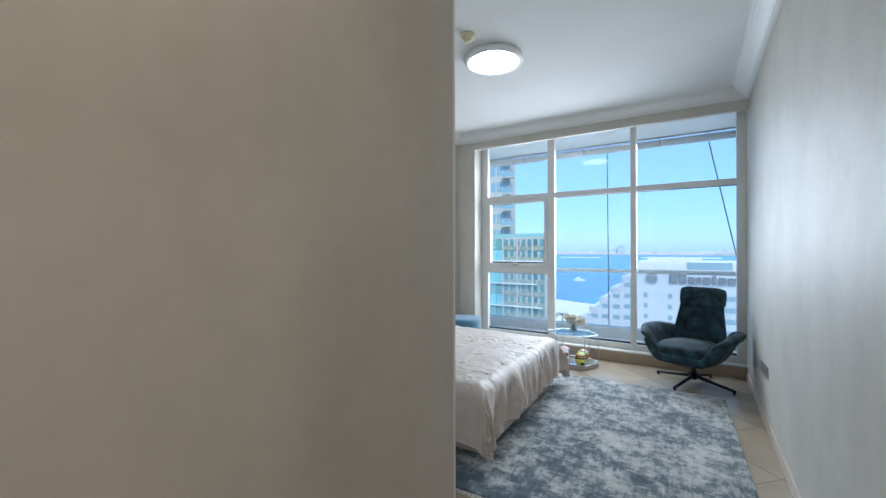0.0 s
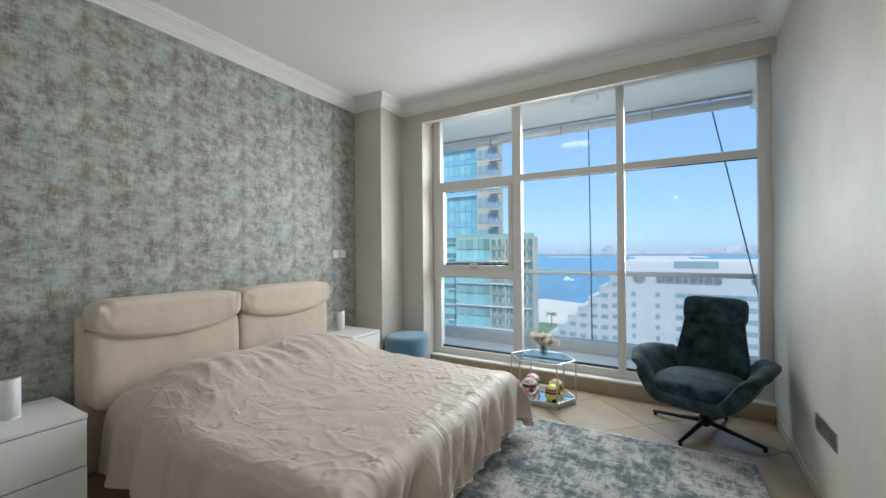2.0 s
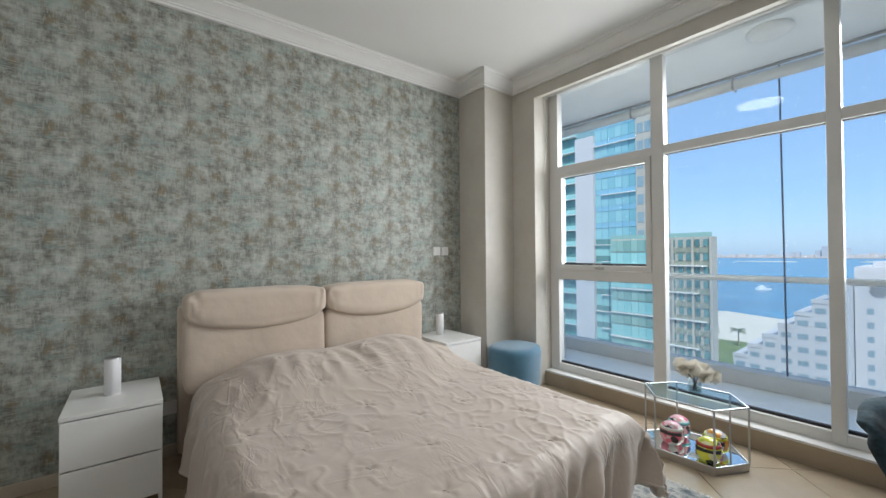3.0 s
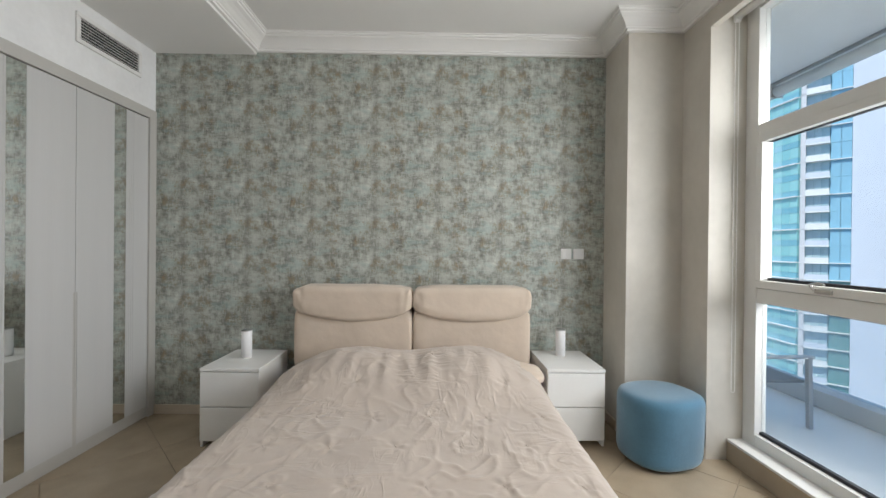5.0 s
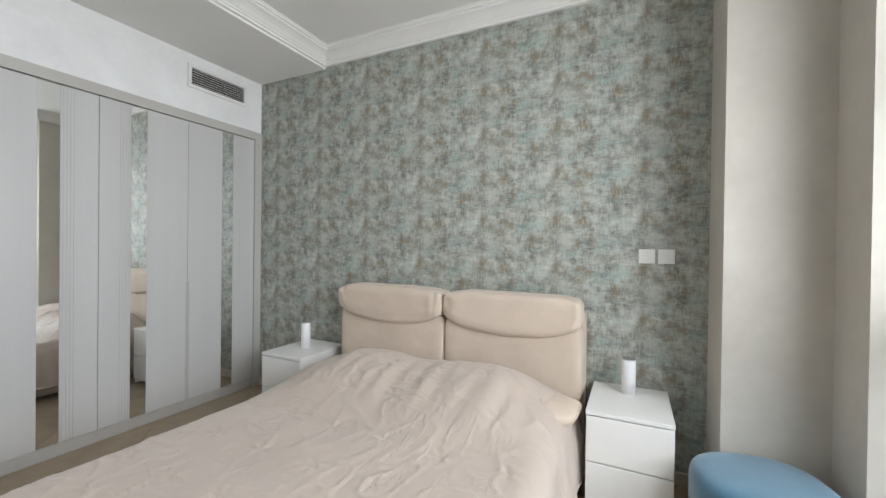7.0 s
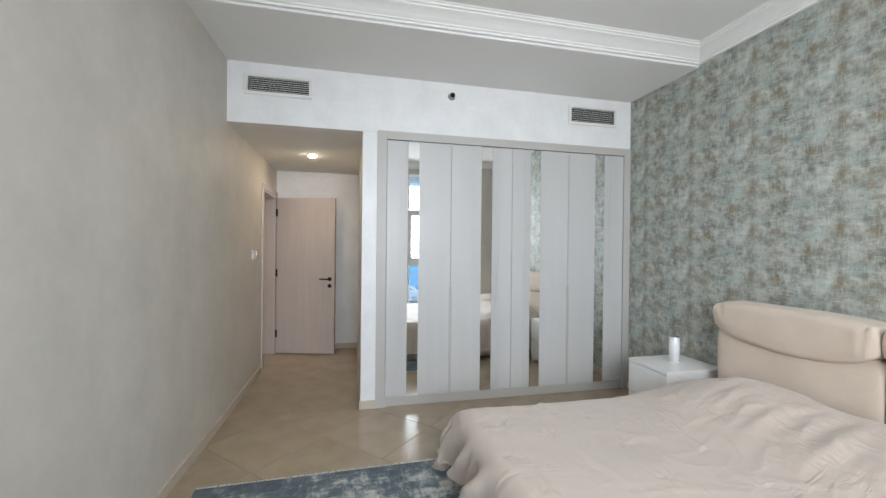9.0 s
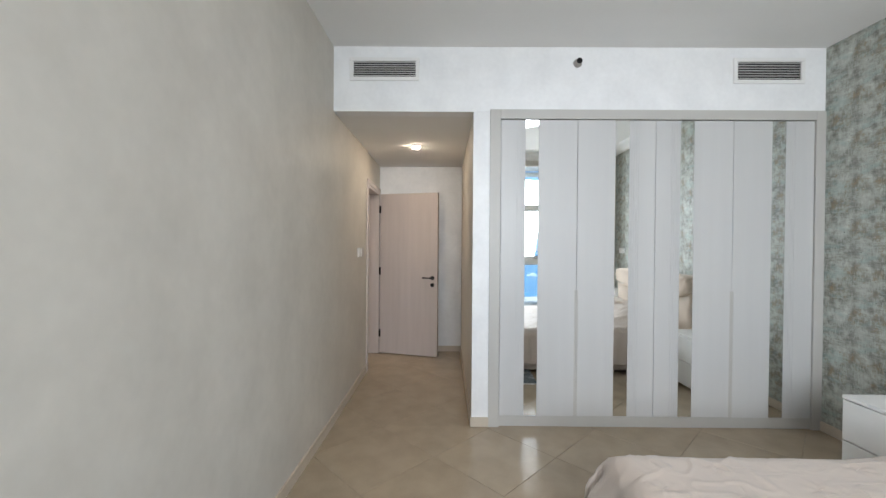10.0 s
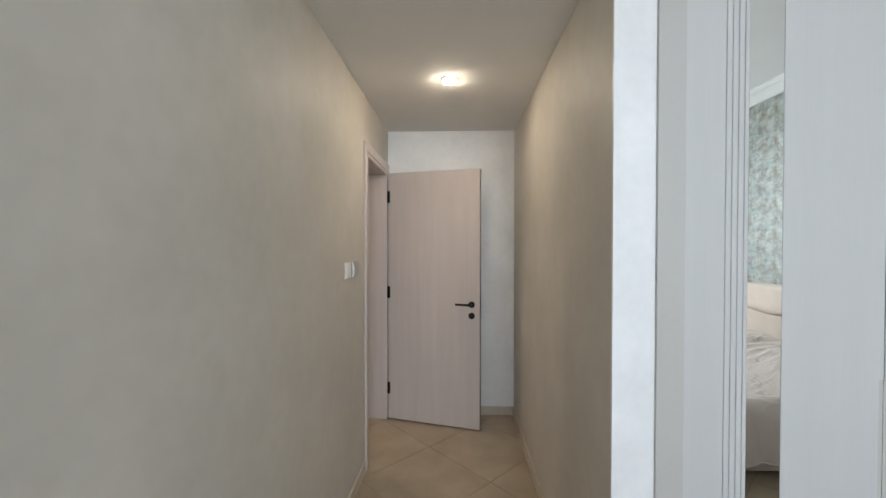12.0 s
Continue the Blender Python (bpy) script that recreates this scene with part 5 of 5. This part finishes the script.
for f in range(int(108 / FL)):
    z = GZ + f * FL + 1.0
    if z < -40:
        continue
    part("glazing", pane_row(1.3, 4.6, 0.3, 0.7, z + 0.1, z + FL - 0.1, 1.1), PALEG, front, "row of balcony windows")
    part("balcony_slab", box(0.4, -1.0, z - 0.14, 4.65, 0.6, z + 0.10), SLAB, front)
    part("balcony_front", box(1.25, -0.98, z + 0.10, 4.6, -0.9, z + 1.05), PALE if f % 2 else SLAB, front, "white balcony front")
    part("glazing", pane_row(4.7, 7.6, 0.2, 0.7, z + 0.02, z + FL - 0.02, 1.45), SKYG if z > -5 else DARKG, front, "row of blue panes")
    part("glazing", pane_row(13.1, 13.9, 0.1, 0.7, z + 0.04, z + FL - 0.04, 0.8), TEAL, front, "narrow edge panes")
    if z < -3 or f % 2 == 0:
        part("floor_band", box(4.65, -0.3, z - 0.07, 7.6, 0.6, z + 0.07), SLAB, front)
        part("floor_band", box(-150, -0.3, z - 0.10, -78.0, 0.5, z + 0.10), SLAB, left)
    part("glazing", pane_row(-150, -78.0, 0.2, 0.6, z + 0.02, z + 1.2, 3.6), TEAL, left, "row of spandrel panes")
    part("glazing", pane_row(-150, -78.0, 0.24, 0.6, z + 1.24, z + FL - 0.02, 1.8), AQUA, left, "row of aqua panes")

low = thing("apartment_block", "lower apartment block with green glass and beige frames", "apartment block", 0, 71, 0)
LX0, LX1, LZ = -39.0, -22.6, 3.75
part("wall", box(LX0, 0.3, GZ, LX1, 2.6, LZ), BEIGE, low)
part("roof_rail", box(LX0, 0.3, LZ, LX1, 0.36, LZ + 0.7), GREENG, low, "glass roof railing")
OLIVE = mat("olive_spandrel", (0.30, 0.33, 0.26), 0.6, vary=0.1, scale=0.3, bump=0)
z = LZ - 2.4
k = 0
while z > -36:
    part("glazing", pane_row(LX0, -31.4, 0.1, 0.4, z + 0.15, z + 2.15, 1.3), AQUA if k % 2 else GREENG, low, "row of green panes")
    part("spandrel", pane_row(-31.2, LX1 - 0.2, 0.16, 0.4, z - 0.1, z + 0.7, 1.85, 0.12), OLIVE, low, "row of olive spandrels")
    part("windows", pane_row(-31.2, LX1 - 0.2, 0.12, 0.4, z + 0.85, z + 2.0, 1.2, 0.28), DARKG, low, "row of small dark windows")
    if k % 2 == 1:
        part("floor_band", box(LX0, -0.25, z - 0.12, LX1 - 0.6 * (k % 4), 0.3, z + 0.06), SLAB, low)
    z -= 2.2
    k += 1
for x in (-31.4, -28.4, -25.4, LX1 - 0.25):
    part("column", box(x, -0.05, -37, x + 0.35, 0.4, LZ), BEIGE, low, "beige column")

# ---- hotel with its stepped wing ----
hotel = thing("hotel", "large white hotel with banded windows", "hotel", 0, 124, 0)
HT = -2.2
part("wall", box(-12.4, 0, GZ, 46, 24, HT - 0.6), HOTEL, hotel)
part("roof_slab", box(-12.4, 0.5, HT - 0.6, 46, 24, HT), HOTEL, hotel)
part("roof_house", box(-10, 6, HT, 3.5, 16, HT + 1.1), HOTEL, hotel)
part("roof_glazing", box(-0.1, -0.06, -4.1, 9.9, 0.6, HT - 0.05), BLUEG, hotel, "long blue glazed opening under the roof")
for f in range(12):
    z = -12.2 - f * 3.0
    for x0, x1 in ((0.2, 19.0),):
        bm = bmesh.new()
        x = x0
        while x < x1:
            box(x, -0.08, z, x + 2.5, 0.2, z + 1.25, 0, bm)
            x += 2.6
        part("window_band", bm, BLUEG, hotel, "band of blue windows")
    for x in (-10.6, -4.6, 23.5, 27.0, 30.5):
        part("window", box(x, -0.06, z - 0.1, x + 1.0, 0.2, z + 1.2), BLUEG, hotel)
SIGN = mat("sign_grey", (0.20, 0.20, 0.21), 0.6, bump=0)
sg = thing("roof_sign", "dark grey sign marks along the hotel's parapet", "sign", 0, 123.9, 0)
widths = (1.9, 1.7, 1.6, 1.1, 1.7, 0.9, 1.7, 1.7)
x = -4.2
for k, w in enumerate(widths):
    hgt = 2.7 if k in (0, 1) else (2.4 if k == 5 else 1.8)
    part("mark", box(x, -0.15, -8.0, x + w, 0.05, -8.0 + hgt, 0.3), SIGN, sg, "plain dark block")
    x += w + 0.35
for x in (-8.6, 18.2):
    bm = lathe([(1.0, 0), (1.5, 0), (1.5, 0.2), (1.0, 0.2)], 24)
    part("ring_mark", join(None, bm, pose(x, 0.05, -6.9, 90)), SIGN, sg, "plain dark ring")
wing = thing("hotel_wing", "white stepped hotel wing with small windows", "hotel wing", 0, 118, 0)
tops = (-6.2, -9.4, -12.4, -15.4, -18.2, -21.0, -23.8)
for k, top in enumerate(tops):
    x1 = -12.6 - 2.9 * k
    part("wall", box(x1 - 2.9, 0, GZ, x1, 10 + 6, top), HOTEL, wing)
    part("parapet", box(x1 - 3.0, -0.15, top - 0.7, x1, -0.0, top + 0.2), HOTEL, wing)
    z = top - 2.9
    while z > -44:
        part("window", box(x1 - 2.4, -0.07, z, x1 - 0.6, 0.2, z + 1.15), BLUEG, wing)
        z -= 3.0

# palms on the lawn
random.seed(5)
LEAF = mat("palm_leaf", (0.07, 0.12, 0.04), 0.8, vary=0.3, scale=1, bump=0)
TRUNK = mat("palm_trunk", (0.22, 0.16, 0.10), 0.9, bump=0)
for x, y in ((-76, 240), (-84, 232), (-66, 246), (-95, 244)):
    t = thing("palm_tree", "palm tree with a ragged crown on the lawn", "palm", x, y, GZ + 0.5, random.uniform(0, 90), "palms")
    part("trunk", tube([(0, 0, 0), (0.2, 0, 4), (0.1, 0.1, 8)], [0.35, 0.28, 0.22], None, 8), TRUNK, t)
    bm = bmesh.new()
    for k in range(26):
        a, up = random.uniform(0, 6.28), random.uniform(0.1, 1.0)
        for j in range(6):
            r0, r1 = j * 0.6, (j + 1) * 0.6
            z0, z1 = 8 + up * r0 - 0.16 * r0 * r0, 8 + up * r1 - 0.16 * r1 * r1
            wd = 0.42 * (1 - j / 7)
            c, s_ = math.cos(a), math.sin(a)
            q = [bm.verts.new(p) for p in ((r0 * c - wd * s_, r0 * s_ + wd * c, z0 - 0.2), (r0 * c, r0 * s_, z0), (r1 * c, r1 * s_, z1), (r1 * c - wd * s_, r1 * s_ + wd * c, z1 - 0.2))]
            bm.faces.new(q)
            q = [bm.verts.new(p) for p in ((r0 * c + wd * s_, r0 * s_ - wd * c, z0 - 0.2), (r1 * c + wd * s_, r1 * s_ - wd * c, z1 - 0.2), (r1 * c, r1 * s_, z1), (r0 * c, r0 * s_, z0))]
            bm.faces.new(q)
    part("crown", bm, LEAF, t)

# ---- floor tiles ----
TD = 0.828
TC = (-0.408, 0.862)


def clipped(poly, x0, y0, x1, y1):
    for axis, lim, keep_less in ((0, x0, False), (0, x1, True), (1, y0, False), (1, y1, True)):
        out = []
        for i in range(len(poly)):
            a, b = poly[i - 1], poly[i]
            ia = (a[axis] <= lim) if keep_less else (a[axis] >= lim)
            ib = (b[axis] <= lim) if keep_less else (b[axis] >= lim)
            if ia != ib:
                t = (lim - a[axis]) / (b[axis] - a[axis])
                out.append((a[0] + t * (b[0] - a[0]), a[1] + t * (b[1] - a[1])))
            if ib:
                out.append(b)
        poly = out
        if len(poly) < 3:
            return []
    return poly


def tile_mesh(poly):
    bm = bmesh.new()
    c = Vector((sum(p[0] for p in poly) / len(poly), sum(p[1] for p in poly) / len(poly)))
    rim = [c + (Vector(p) - c) * 0.996 for p in poly]
    lo = [bm.verts.new((*p, -0.004)) for p in poly]
    mid = [bm.verts.new((*p, -0.0012)) for p in poly]
    hi = [bm.verts.new((*p, 0.0)) for p in rim]
    n = len(poly)
    for i in range(n):
        j = (i + 1) % n
        bm.faces.new((lo[i], lo[j], mid[j], mid[i])), bm.faces.new((mid[i], mid[j], hi[j], hi[i]))
    bm.faces.new(hi)
    return mesh_of("tile", bm, TILE)


floor_ob = bpy.data.objects["floor"]
half = TD / 2 - 0.0024
whole = tile_mesh([(half, 0), (0, half), (-half, 0), (0, -half)])
ROOMS = ((XW, 0.0, XR + 0.05, 4.31), (XC, YH, XR, 0.0), (XW, -0.06, -1.236, 0.0), (XR, DY0, XR + TH, DY1))
for i in range(-12, 8):
    for j in range(-12, 12):
        if (i + j) % 2:
            continue
        cx, cy = TC[0] + TD / 2 * i, TC[1] + TD / 2 * (j + 1)
        poly = [(cx + half, cy), (cx, cy + half), (cx - half, cy), (cx, cy - half)]
        for x0, y0, x1, y1 in ROOMS:
            c = clipped(poly, x0, y0, x1, y1)
            if len(c) < 3:
                continue
            area = abs(sum(c[k - 1][0] * c[k][1] - c[k][0] * c[k - 1][1] for k in range(len(c)))) / 2
            if area < 0.0008:
                continue
            if area > 2 * half * half * 0.999:
                ob = new("tile", whole)
                ob.location = (cx, cy, 0)
            else:
                ob = new("tile", tile_mesh(c))
            ob.parent = floor_ob
